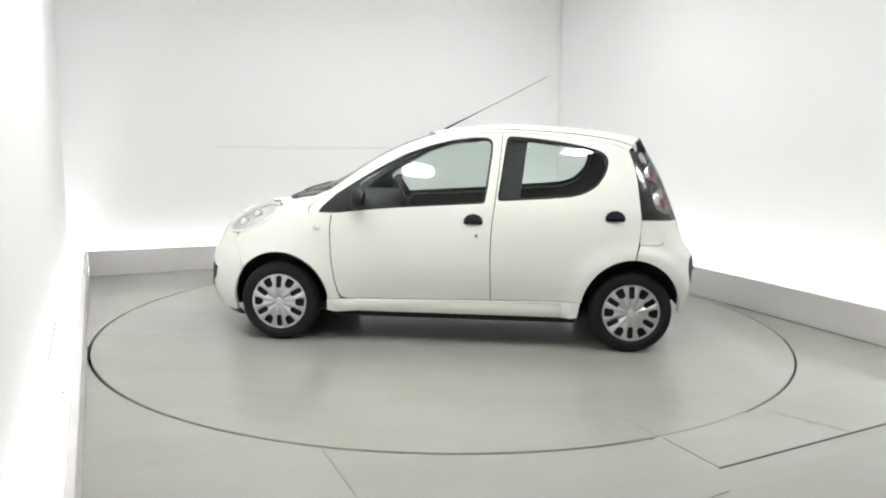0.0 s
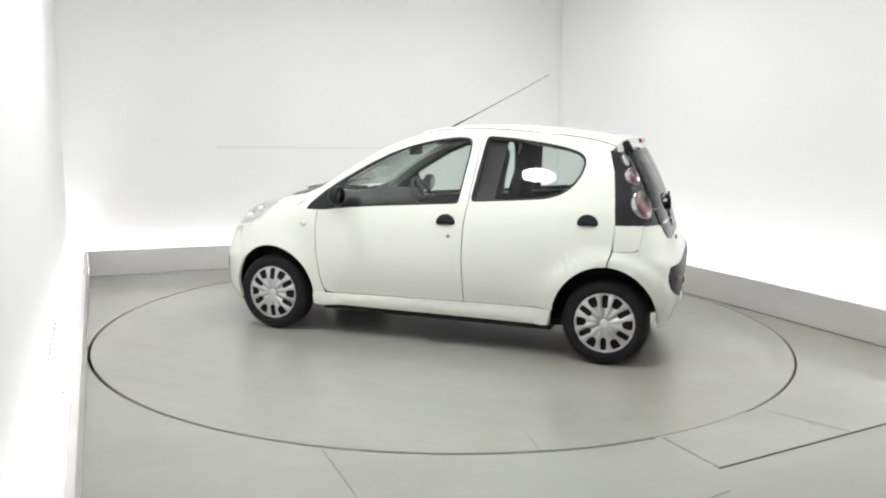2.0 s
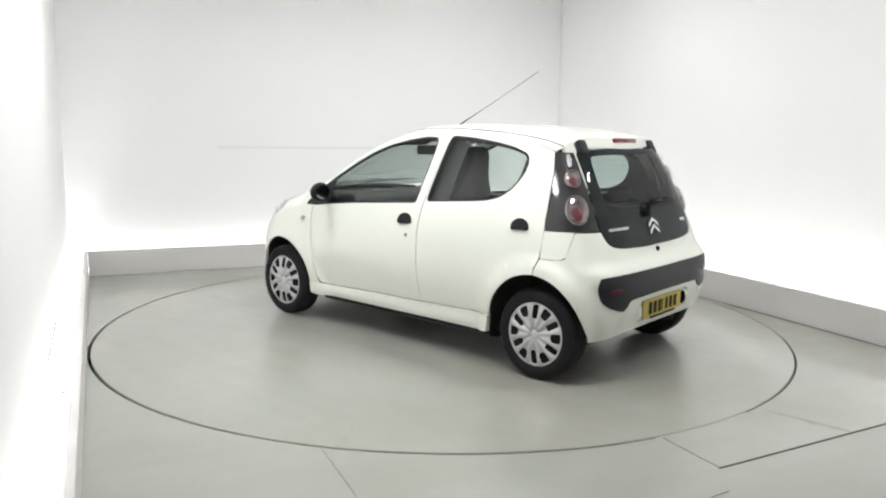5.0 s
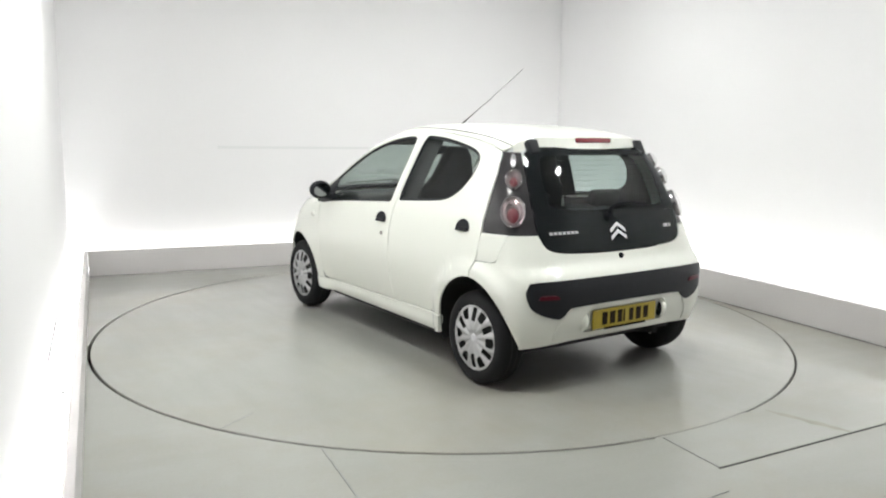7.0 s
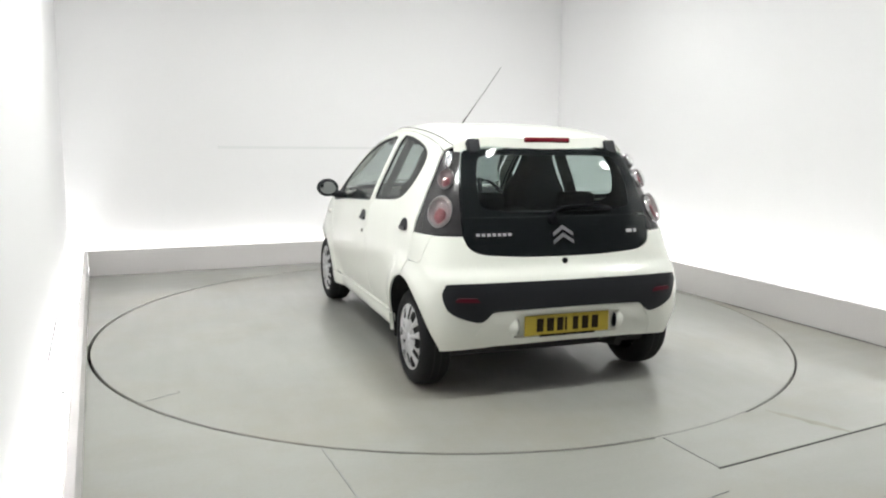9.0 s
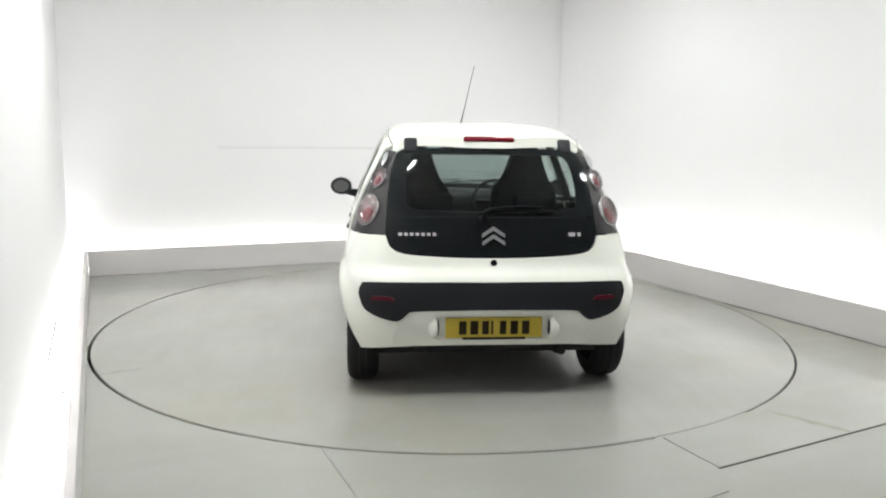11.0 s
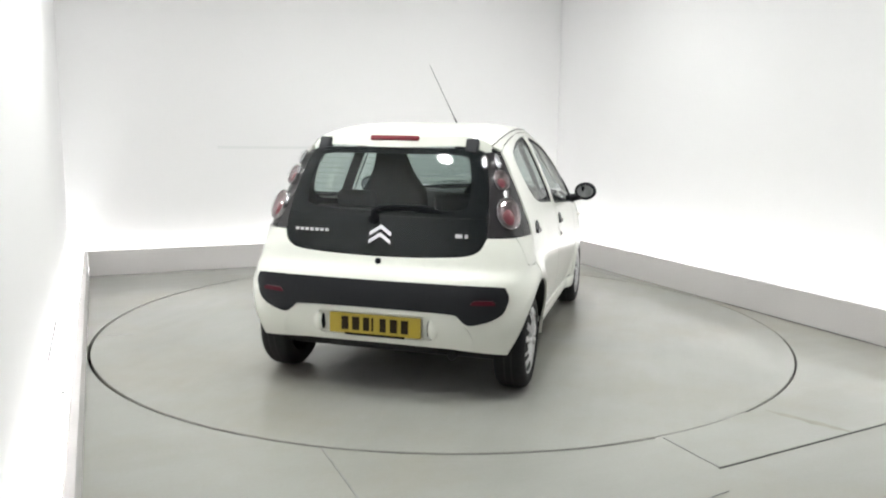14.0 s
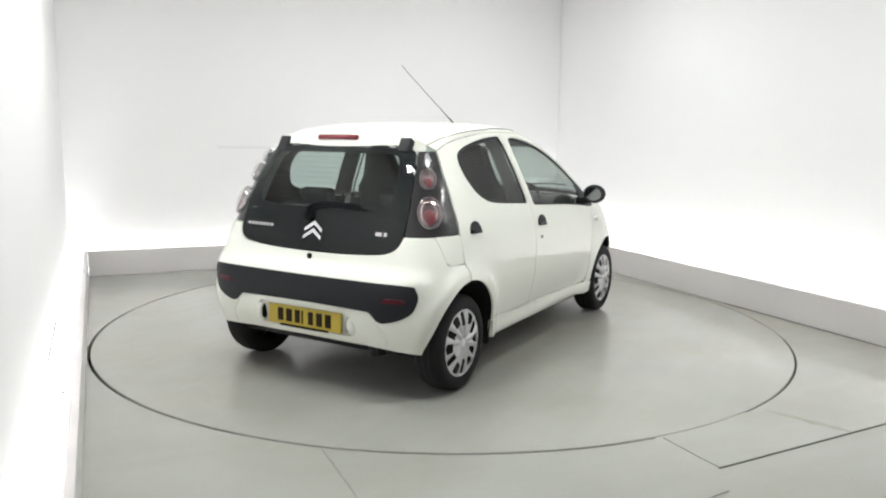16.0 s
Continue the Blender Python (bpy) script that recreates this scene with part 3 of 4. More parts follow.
def door_handle(parent, x, z, mirror):
    """A black half-round recess with its flap."""
    half = [(x + 0.064 * math.cos(a), z - 0.012 + 0.052 * math.sin(a)) for a in [math.pi * i / 14 for i in range(15)]]
    half = half + [(x - 0.06, z - 0.026), (x + 0.06, z - 0.026)]
    h = panel("door_handle", M_TRIM, parent, rounded(half, 0.006, 2), label="black half-round door handle", offset=0.003, thick=0.008, mirror=mirror, da=0.03, db=0.03)
    lip = rounded([(x - 0.055, z - 0.028), (x + 0.055, z - 0.028), (x + 0.050, z - 0.008), (x - 0.050, z - 0.008)], 0.008, 3)
    panel("flap", M_GLOSS, h, lip, offset=0.012, thick=0.010, mirror=mirror, da=0.03, db=0.03)


def mirrored(bm, mirror):
    if mirror:
        bmesh.ops.scale(bm, vec=(1, -1, 1), verts=bm.verts[:])
        bmesh.ops.reverse_faces(bm, faces=bm.faces[:])
    return bm


def shrunk(points, by):
    """The outline drawn in towards its middle by about that much."""
    n = len(points)
    area = sum(points[i][0] * points[(i + 1) % n][1] - points[(i + 1) % n][0] * points[i][1] for i in range(n))
    s = 1 if area > 0 else -1
    out = []
    for i in range(n):
        a, p, b = Vector(points[i - 1]), Vector(points[i]), Vector(points[(i + 1) % n])
        t = ((p - a).normalized() + (b - p).normalized())
        t = t.normalized() if t.length > 1e-6 else Vector((1, 0))
        out.append((p.x - s * t.y * by, p.y + s * t.x * by))
    return out


def flank(car, mirror):
    """All that lies on one side of the car."""
    k = dict(mirror=mirror)
    sgn = -1 if mirror else 1
    # front door with its window
    door = panel("front_door", M_PAINT, car, F_DOOR, [F_WINDOW], label="white painted front door with a clear window", **k)
    panel("window_glass", M_GLASS, door, shrunk(F_WINDOW, -0.004), label="green tinted window glass", offset=-0.010, thick=0, **k).visible_shadow = False
    panel("window_seal", M_TRIM, door, shrunk(F_WINDOW, -0.006), [shrunk(F_WINDOW, 0.014)], label="black rubber window seal", offset=-0.006, thick=0.01, **k)
    quarter = rounded([(0.90, 0.874), (0.618, 0.891), (0.634, 1.092), (0.775, 0.999), (0.868, 0.918)], 0.01, 2)
    panel("mirror_mount", M_TRIM, door, quarter, label="black plastic triangle at the mirror", offset=-0.003, thick=0.006, **k)
    door_handle(door, -0.132, 0.845, mirror)
    lock = bmesh.new()
    bmesh.ops.create_cone(lock, cap_ends=True, segments=16, radius1=0.013, radius2=0.011, depth=0.012, matrix=Matrix.Translation((-0.155, 0.796, 0.745)) @ Matrix.Rotation(-math.pi / 2, 4, "X"))
    part("door_lock", mirrored(lock, mirror), M_STEEL, door, "small round metal door lock")
    panel("door_lining", M_CABIN, door, shrunk(F_DOOR, 0.03), [shrunk(F_WINDOW, -0.006)], label="dark grey inner door lining", offset=-0.06, thick=0, **k)
    # wing mirror
    m = bmesh.new()
    ellipsoid(m, 0.600, 0.876, 0.980, 0.055, 0.083, 0.067, 24)
    for v in m.verts:
        if v.co.x < 0.578:
            v.co.x = 0.578
    shell = part("wing_mirror", mirrored(m, mirror), M_TRIM, door, "black plastic wing mirror")
    m = bmesh.new()
    bmesh.ops.create_cone(m, cap_ends=True, segments=28, radius1=1.0, radius2=0.98, depth=0.01, matrix=Matrix.Translation((0.576, 0.876, 0.980)) @ Matrix.Rotation(radians(-5), 4, "Y") @ Matrix.Diagonal((1, 0.061, 0.047, 1)) @ Matrix.Rotation(math.pi / 2, 4, "Y"))
    part("mirror_glass", mirrored(m, mirror), M_MIRROR, shell, "silvered mirror glass")
    part("mirror_arm", mirrored(tube([(0.66, 0.735, 0.915), (0.64, 0.80, 0.93), (0.61, 0.86, 0.95)], [0.035, 0.028, 0.03], 10), mirror), M_TRIM, shell)

    # rear door with its window
    door = panel("rear_door", M_PAINT, car, R_DOOR, [R_WINDOW], label="white painted rear door with a dark window", **k)
    panel("window_glass", M_GLASS, door, shrunk(R_WINDOW, -0.004), label="tinted window glass", offset=-0.010, thick=0, **k).visible_shadow = False
    panel("window_seal", M_TRIM, door, shrunk(R_WINDOW, -0.006), [shrunk(R_WINDOW, 0.016)], label="black rubber window seal", offset=-0.006, thick=0.01, **k)
    door_handle(door, -1.042, 0.883, mirror)
    panel("door_lining", M_CABIN, door, shrunk(R_DOOR, 0.03), [shrunk(R_WINDOW, -0.005)], label="dark grey inner door lining", offset=-0.06, thick=0, **k)
    band = [(-0.262, 0.972), (-0.430, 0.978), (-0.475, 1.376), (-0.312, 1.383)]
    panel("pillar_trim", M_CABIN, door, band, label="dark pillar trim behind the glass", offset=-0.045, thick=0.004, **k)

    # front wing
    wing = [(0.808, 0.862), (0.820, 0.78), (0.814, 0.592), (0.794, 0.440), (0.771, 0.350), (0.752, 0.305)] + [(0.838, 0.30)] + arch_arc(False, 172, 40) + \
           [(1.45, 0.56), (1.50, 0.66), (1.475, 0.712), (1.40, 0.730), (1.29, 0.780), (1.22, 0.835), (1.185, 0.895), (1.05, 0.955), (0.985, 0.965), (0.972, 0.895), (0.960, 0.860)]
    wing = panel("front_wing", M_PAINT, car, wing, label="white painted front wing", **k)
    rep = bmesh.new()
    ellipsoid(rep, 0.905, 0.795, 0.775, 0.022, 0.014, 0.018)
    part("side_repeater", mirrored(rep, mirror), M_AMBER, wing, "small clear side repeater lamp")

    # head lamp
    lamp = [(1.478, 0.716), (1.58, 0.708), (1.60, 0.735), (1.53, 0.806), (1.43, 0.866), (1.33, 0.905), (1.225, 0.918), (1.195, 0.897), (1.226, 0.842), (1.30, 0.785), (1.40, 0.735)]
    head = panel("head_lamp", M_HEAD, car, rounded(lamp, 0.012, 2), label="clear head lamp with silver reflector", offset=-0.016, thick=0.01, **k)
    panel("bezel", M_PAINT, head, rounded(lamp, 0.012, 2), [shrunk(rounded(lamp, 0.012, 2), 0.011)], label="pale lamp bezel", offset=-0.004, thick=0.008, **k)
    panel("lens", M_LENS, head, rounded(lamp, 0.012, 2), label="clear plastic lens", offset=0.002, thick=0.004, **k)
    for cx, cz, r in ((1.46, 0.775, 0.036), (1.36, 0.835, 0.030)):
        p = bowl(q_side(cx, cz), cz)
        b = bmesh.new()
        ellipsoid(b, p.x - 0.01, p.y - 0.012, p.z, r, r * 0.5, r, 16)
        part("bulb_reflector", mirrored(b, mirror), M_CHROME, head)

    # sill between the wheels, rounded and running out at its ends
    def sill_bulge(x, z):
        t = min(max((z - 0.206) / 0.094, 0.0), 1.0)
        e = min(1.0, (0.83 - abs(x)) / 0.12)
        return 0.004 + 0.026 * max(e, 0.0) * math.sin(math.pi * (0.12 + 0.80 * t)) ** 0.8

    sill = [(0.838, 0.222), (0.78, 0.214), (0.60, 0.218), (-0.40, 0.218), (-0.78, 0.214), (-0.818, 0.222), (-0.838, 0.324), (-0.257, 0.312), (0.70, 0.294), (0.748, 0.299), (0.838, 0.295)]
    panel("sill", M_PAINT, car, sill, label="white painted sill", offset=sill_bulge, thick=0.03, db=0.02, **k)

    # black strips added behind the gaps round the doors, standing in for their shade
    seams = ([(-0.2545, 0.322), (-0.246, 0.621), (-0.251, 0.807), (-0.269, 0.955), (-0.2895, 1.15), (-0.310, 1.404)],
             [(0.805, 0.858), (0.817, 0.78), (0.811, 0.592), (0.791, 0.440), (0.768, 0.350), (0.747, 0.308), (0.70, 0.2975), (0.20, 0.3065), (-0.257, 0.3155), (-0.79, 0.3265)],
             [(-1.2065, 0.866), (-1.2025, 0.75), (-1.1985, 0.700), (-1.181, 0.655)])
    for line in seams:
        pts = []
        for x, z in spline(line, 6):
            q = q_side(x, z)
            pts.append(bowl(q, z) - normal_at(q, z) * 0.010)
        part("gap_backing", mirrored(tube(pts, 0.0065, 6), mirror), M_BLACK, car, "black backing strip added to darken the door gap")

    # small panel under the tail lamp
    flap = rounded([(-1.2095, 0.865), (-1.2025, 0.735), (-1.2035, 0.7125), (-1.322, 0.7125), (-1.3555, 0.733), (-1.3755, 0.865)], 0.006, 2)
    panel("corner_panel", M_PAINT, car, flap, label="white panel under the tail lamp", **k)

    # tail lamp
    lamp = [(-1.212, 0.870), (-1.196, 1.05), (-1.178, 1.186), (-1.140, 1.302)]
    edge_in = [(0.511, 1.300), (0.541, 1.20), (0.562, 1.08), (0.572, 0.98), (0.575, 0.870)]
    pts = []
    for i in range(len(lamp) - 1):
        for t in range(6):
            u = t / 6
            a = (lamp[i][0] * (1 - u) + lamp[i + 1][0] * u, lamp[i][1] * (1 - u) + lamp[i + 1][1] * u)
            pts.append((q_side(*a), a[1]))
    pts.append((q_side(*lamp[-1]), lamp[-1][1]))
    for i in range(len(edge_in) - 1):
        for t in range(6):
            u = t / 6
            a = (edge_in[i][0] * (1 - u) + edge_in[i + 1][0] * u, edge_in[i][1] * (1 - u) + edge_in[i + 1][1] * u)
            pts.append((q_tail(*a), a[1]))
    pts.append((q_tail(*edge_in[-1]), edge_in[-1][1]))
    q0, q1 = pts[-1][0], pts[0][0]
    pts += [(q0 + (q1 - q0) * i / 8, 0.870) for i in range(1, 8)]
    tail = part("tail_lamp", skin([pts], offset=-0.006, thick=0.01, mirror=mirror, da=0.04, db=0.03), M_SMOKE, car, "smoked tail lamp with stacked oval reflectors")
    for share, cz, r, wide, tall in ((0.615, 0.982, 0.080, 0.84, 1.10), (0.60, 1.150, 0.053, 0.86, 1.12), (0.60, 1.247, 0.026, 0.60, 1.75)):
        q0, q1 = q_side(-1.205 if cz < 1 else -1.185, cz), q_tail(0.570 if cz < 1 else 0.545, cz)
        q = q0 + (q1 - q0) * share
        p, n = bowl(q, cz), normal_at(q, cz)
        n = (n + Vector((-0.22, 0, 0))).normalized()
        turn = n.to_track_quat("Z", "Y").to_matrix().to_4x4()
        at = Matrix.Translation(p + n * 0.008) @ turn @ Matrix.Diagonal((wide, tall, 1, 1)) @ Matrix.Rotation(math.pi / 2, 4, "X")
        b = lathe([(r, -0.03), (r, 0.004), (r * 0.97, 0.007), (r * 0.945, 0.004), (r * 0.92, -0.004)], 28)
        b.transform(at)
        ring = part("lens_ring", mirrored(b, mirror), M_DARKCHROME, tail, "thin dark chrome ring")
        # faceted reflector bowl with a bulb in its middle
        b = lathe([(r * 0.93, 0.003), (r * 0.80, -0.005), (r * 0.66, -0.001), (r * 0.50, -0.007), (r * 0.26, -0.008), (0.001, -0.006)], 14)
        for f in b.faces:
            f.smooth = False
        b.transform(at)
        part("reflector_bowl", mirrored(b, mirror), M_PINK if r > 0.04 else M_SILVER, ring, "pale faceted reflector")
        if r > 0.04:
            b = lathe([(r * 0.54, -0.008), (r * 0.45, -0.001), (r * 0.24, 0.003), (0.001, 0.004)], 10)
            for f in b.faces:
                f.smooth = False
            b.transform(Matrix.Translation((0, 0, 0.26 * r)))
            b.transform(at)
            part("red_core", mirrored(b, mirror), M_ROSE, ring, "rosy inner lens")
        b = lathe([(r * 0.97, 0.004), (r * 0.86, 0.014), (r * 0.66, 0.022), (r * 0.35, 0.027), (0.001, 0.028)], 28)
        b.transform(at)
        part("lens", mirrored(b, mirror), M_LENS, ring, "clear domed lens")

    # liner of the arches
    for rear in (False, True):
        b = bmesh.new()
        ring_a = arch_arc(rear, -8 if not rear else -14, 186 if not rear else 176, 22, 0.004)
        rings = []
        for inward, grow in ((0.014, 0.0), (0.06, 0.012), (0.30, 0.012)):
            line = []
            for (x, z), (x2, z2) in zip(ring_a, arch_arc(rear, -8 if not rear else -14, 186 if not rear else 176, 22, grow + 0.002)):
                y = bowl(q_side(x, z), z).y
                line.append(b.verts.new((x2, y - inward, z2)))
            rings.append(line)
        cx, cz = WHEELS[1] if rear else WHEELS[0]
        rings.append([b.verts.new((cx + (v.co.x - cx) * 0.2, v.co.y, cz + (v.co.z - cz) * 0.2)) for v in rings[-1]])
        for ra, rb in zip(rings, rings[1:]):
            for i in range(len(ra) - 1):
                b.faces.new((ra[i], ra[i + 1], rb[i + 1], rb[i]))
        part("arch_liner", mirrored(b, mirror), M_UNDER, car, "black wheel arch liner")
    wheel(car, 1.17, sgn * 0.770)
    wheel(car, -1.17, sgn * 0.770)
    # door frame of the cabin between roof and doors
    pillar = [(0.972, 0.905), (0.909, 0.959), (0.803, 1.0445), (0.6525, 1.1445), (0.502, 1.2325), (0.351, 1.3045), (0.201, 1.3565), (0.050, 1.392), (-0.123, 1.406), (-0.312, 1.4115), (-0.532, 1.4055),
              (-0.720, 1.3865), (-0.900, 1.3655), (-1.050, 1.3385), (-1.137, 1.304), (-1.170, 1.330), (-1.050, 1.366), (-0.900, 1.390), (-0.720, 1.409), (-0.532, 1.421), (-0.312, 1.429), (-0.123, 1.425),
              (0.040, 1.412), (0.150, 1.388), (0.250, 1.358), (0.400, 1.300), (0.545, 1.222), (0.690, 1.128), (0.835, 1.020), (0.955, 0.968), (1.0, 0.962)]
    panel("side_frame", M_PAINT, car, pillar, label="white roof rail and windscreen pillar", **k)


def q_line(points, where, n=6):
    out = []
    for i in range(len(points) - 1):
        for t in range(n):
            u = t / n
            a = (points[i][0] * (1 - u) + points[i + 1][0] * u, points[i][1] * (1 - u) + points[i + 1][1] * u)
            out.append((where(*a), a[1]))
    out.append((where(*points[-1]), points[-1][1]))
    return out


def both(half, fold=-2):
    """A loop over both sides from its left half, which runs from the middle line to the middle line."""
    other = [(2 * fold - q, z) for q, z in half[::-1]]
    return half + [p for p in other if abs(p[0] - fold) > 1e-4]


def tail_end(car):
    # painted lower tailgate round the dark glass panel
    glass_low = q_line([(0.0, 0.955), (0.30, 0.955), (0.567, 0.955)], q_tail) + q_line(spline([(0.570, 0.90), (0.565, 0.850), (0.548, 0.812), (0.515, 0.787), (0.46, 0.772), (0.36, 0.763), (0.20, 0.755), (0.0, 0.752)]), q_tail, 2)
    glass_up = q_line(spline([(0.0, 1.318), (0.30, 1.317), (0.460, 1.309), (0.500, 1.294), (0.516, 1.262), (0.537, 1.18), (0.557, 1.07), (0.565, 0.99), (0.568, 0.959)]), q_tail, 2) + q_line([(0.3, 0.959), (0.0, 0.959)], q_tail)
    frit_in = q_line(spline([(0.0, 1.284), (0.30, 1.283), (0.400, 1.276), (0.436, 1.248), (0.462, 1.14), (0.462, 1.05), (0.435, 1.005), (0.25, 0.985), (0.0, 0.982)]), q_tail, 2)
    gate = new("tailgate")
    gate.parent = car
    gate["label"] = "white tailgate with a large dark glass panel"
    pane = glass_up[:-7] + glass_low[13:]
    part("lower_panel", skin([both(glass_low)], offset=-0.003, thick=0.01), M_BLACK, gate, "gloss black lower tailgate panel")
    part("rear_window", skin([both(pane)], offset=0.003, thick=0), M_GLASS_REAR, gate, "dark tinted rear window").visible_shadow = False
    part("window_border", skin([both(glass_up), both(frit_in)], offset=-0.003, thick=0), M_BLACK, gate, "black border of the glass")
    # heater lines
    for i in range(9):
        z = 1.03 + 0.028 * i
        line = [bowl(q_tail(-0.43 + 0.86 * j / 14, z), z) + Vector((0.006, 0, 0)) for j in range(15)]
        part("heater_wire", tube(line, 0.0007, 4), M_CABIN, gate)
    # wiper
    def on(y, z, out=0.012):
        q = q_tail(y, z)
        return bowl(q, z) + normal_at(q, z) * out
    wiper = part("rear_wiper", tube([on(0.05, 0.935, 0.02), on(0.045, 0.975, 0.03), on(0.0, 0.995, 0.03), on(-0.12, 1.005, 0.028), on(-0.27, 1.005, 0.024)], [0.014, 0.012, 0.009, 0.007, 0.005], 8), M_BLACK, gate, "black rear wiper")
    part("blade", tube([on(0.02, 0.985, 0.012), on(-0.15, 0.990, 0.012), on(-0.33, 0.985, 0.010)], 0.008, 6), M_BLACK, wiper)
    b = bmesh.new()
    bmesh.ops.create_cone(b, cap_ends=True, segments=20, radius1=0.030, radius2=0.022, depth=0.035, matrix=Matrix.Translation(on(0.05, 0.935, 0.012)) @ Matrix.Rotation(-math.pi / 2, 4, "Y"))
    part("wiper_pivot", b, M_BLACK, wiper)
    # two plain silver chevrons
    for zz in (0.872, 0.832):
        b = bmesh.new()
        for s in (-1, 1):
            row = []
            for yy, top in ((0.0, 0.036), (0.062, -0.004)):
                for dz in (0, 0.022):
                    z = zz + top - dz * (1.0 if yy == 0 else 0.9)
                    y = s * yy
                    for out in (0.003, 0.013):
                        row.append(b.verts.new(on(y, z, out)))
            for idx in ((1, 3, 7, 5), (0, 1, 5, 4), (3, 2, 6, 7), (4, 5, 7, 6), (0, 2, 3, 1)):
                b.faces.new([row[i] for i in idx])
        bmesh.ops.recalc_face_normals(b, faces=b.faces[:])
        part("chevron", b, M_CHROME, gate, "plain silver chevron badge")
    # badges as plain bars
    def bar(y0, y1, z0, z1, name="badge_bar"):
        b = bmesh.new()
        vs = [b.verts.new(on(y, z, o)) for o in (0.002, 0.007) for y, z in ((y0, z0), (y1, z0), (y1, z1), (y0, z1))]
        for idx in ((0, 1, 2, 3), (4, 5, 6, 7), (0, 1, 5, 4), (1, 2, 6, 5), (2, 3, 7, 6), (3, 0, 4, 7)):
            b.faces.new([vs[i] for i in idx])
        bmesh.ops.recalc_face_normals(b, faces=b.faces[:])
        part(name, b, M_SILVER, gate, "small silver badge bar")
    for i in range(7):
        y = 0.505 - i * 0.030
        bar(y, y - 0.019, 0.861, 0.875)
    for i, w in enumerate((0.036, 0.016)):
        y = -0.412 - i * 0.050
        bar(y, y - w, 0.859, 0.877)
    # boot button
    b = lathe([(0.001, 0.006), (0.013, 0.006), (0.017, 0.0), (0.017, -0.01)], 20)
    b.transform(Matrix.Translation(on(0, 0.722, 0.003)) @ Matrix.Rotation(math.pi / 2, 4, "Z"))
    part("boot_button", b, M_BLACK, gate, "small round black boot button")

    # rear bumper: wraps round the corners to the wheel arches
    arch = arch_arc(True, 93, 178, 14)
    half = q_line(spline([(0.0, 0.747), (0.20, 0.750), (0.36, 0.758), (0.46, 0.767), (0.519, 0.782), (0.554, 0.809), (0.571, 0.848), (0.576, 0.862)]), q_tail, 2)
    q_a, q_b = half[-1][0], q_side(-1.378, 0.862)
    half += [(q_a + (q_b - q_a) * i / 8, 0.862) for i in range(1, 8)]
    half += q_line([(-1.378, 0.862), (-1.360, 0.745), (-1.352, 0.722), (-1.32, 0.710), (-1.204, 0.709), (-1.199, 0.695), (-1.184, 0.655), (-1.178, 0.62)], q_side)
    half += [(q_side(x, z), z) for x, z in arch]
    half += [(q_side(-1.478, 0.262), 0.262)]
    q_s, q_e = half[-1][0], q_tail(0.60, 0.272)
    half += [(q_s + (q_e - q_s) * i / 8, 0.262 + 0.010 * i / 8) for i in range(1, 8)]
    half += q_line([(0.60, 0.272), (0.42, 0.286), (0.0, 0.288)], q_tail)
    trim = [(0.0, 0.630), (0.40, 0.632), (0.660, 0.630), (0.700, 0.612), (0.712, 0.565), (0.690, 0.505), (0.655, 0.472), (0.600, 0.446), (0.525, 0.428), (0.490, 0.440), (0.462, 0.466), (0.425, 0.480), (0.20, 0.484), (0.0, 0.485)]
    trim = spline(trim, 4)
    trim_out = q_line(trim, q_tail, 1)
    trim_hole = q_line([(a * 0.985, 0.55 + (z - 0.55) * 0.95) for a, z in trim], q_tail, 1)
    plate_hole = [(q_tail(y, z), z) for y, z in finer(rounded([(-0.335, 0.322), (0.335, 0.322), (0.325, 0.458), (-0.325, 0.458)], 0.045, 5))]
    bumper = part("rear_bumper", skin([both(half), both(trim_hole), plate_hole], thick=0.028, da=0.022, db=0.022), M_PAINT, car, "white painted tail and bumper with a black band")
    black = part("bumper_band", skin([both(trim_out)], offset=0.006, thick=0.012), M_TRIM, bumper, "black textured plastic bumper band")
    for s in (-1, 1):
        pts = rounded([(s * 0.522, 0.536), (s * 0.655, 0.540), (s * 0.640, 0.562), (s * 0.545, 0.560)], 0.012, 3)
        panel("reflector", M_DULLRED, black, pts, label="dull red fog reflector", where=q_tail, offset=0.012, thick=0.006, da=0.03, db=0.03)
    # black strip added under the bumper, in place of the shade there
    low = q_line([(0.0, 0.300), (0.60, 0.290)], q_tail) + q_line([(0.60, 0.280), (0.0, 0.282)], q_tail)
    part("under_shade", skin([both(low)], offset=-0.10, thick=0), M_UNDER, bumper, "black strip standing in for shade under the bumper")
    b = skin([[(q_tail(y, z), z) for y, z in finer(rounded([(-0.36, 0.304), (0.36, 0.304), (0.35, 0.474), (-0.35, 0.474)], 0.03, 4))]], offset=-0.024, thick=0.01)
    part("plate_recess", b, M_PAINT, bumper, "white recess round the number plate")
    # pressed creases from the notches of the band down round the plate
    for s in (-1, 1):
        line = spline([(s * 0.485, 0.432), (s * 0.505, 0.395), (s * 0.512, 0.345), (s * 0.500, 0.295)], 5)
        part("bumper_crease", tube([on(y, z, 0.0008) for y, z in line], [0.0012] + [0.0032] * (len(line) - 2) + [0.0012], 6), M_PAINT, bumper, "pressed crease in the bumper")
    # number plate, with plain bars in place of its characters
    px = AFT(0.385) + 0.012
    plate = part("number_plate", boxed(px - 0.008, -0.260, 0.331, px + 0.002, 0.260, 0.442, bevel=0.004), M_PLATE, bumper, "yellow number plate with dark bars")
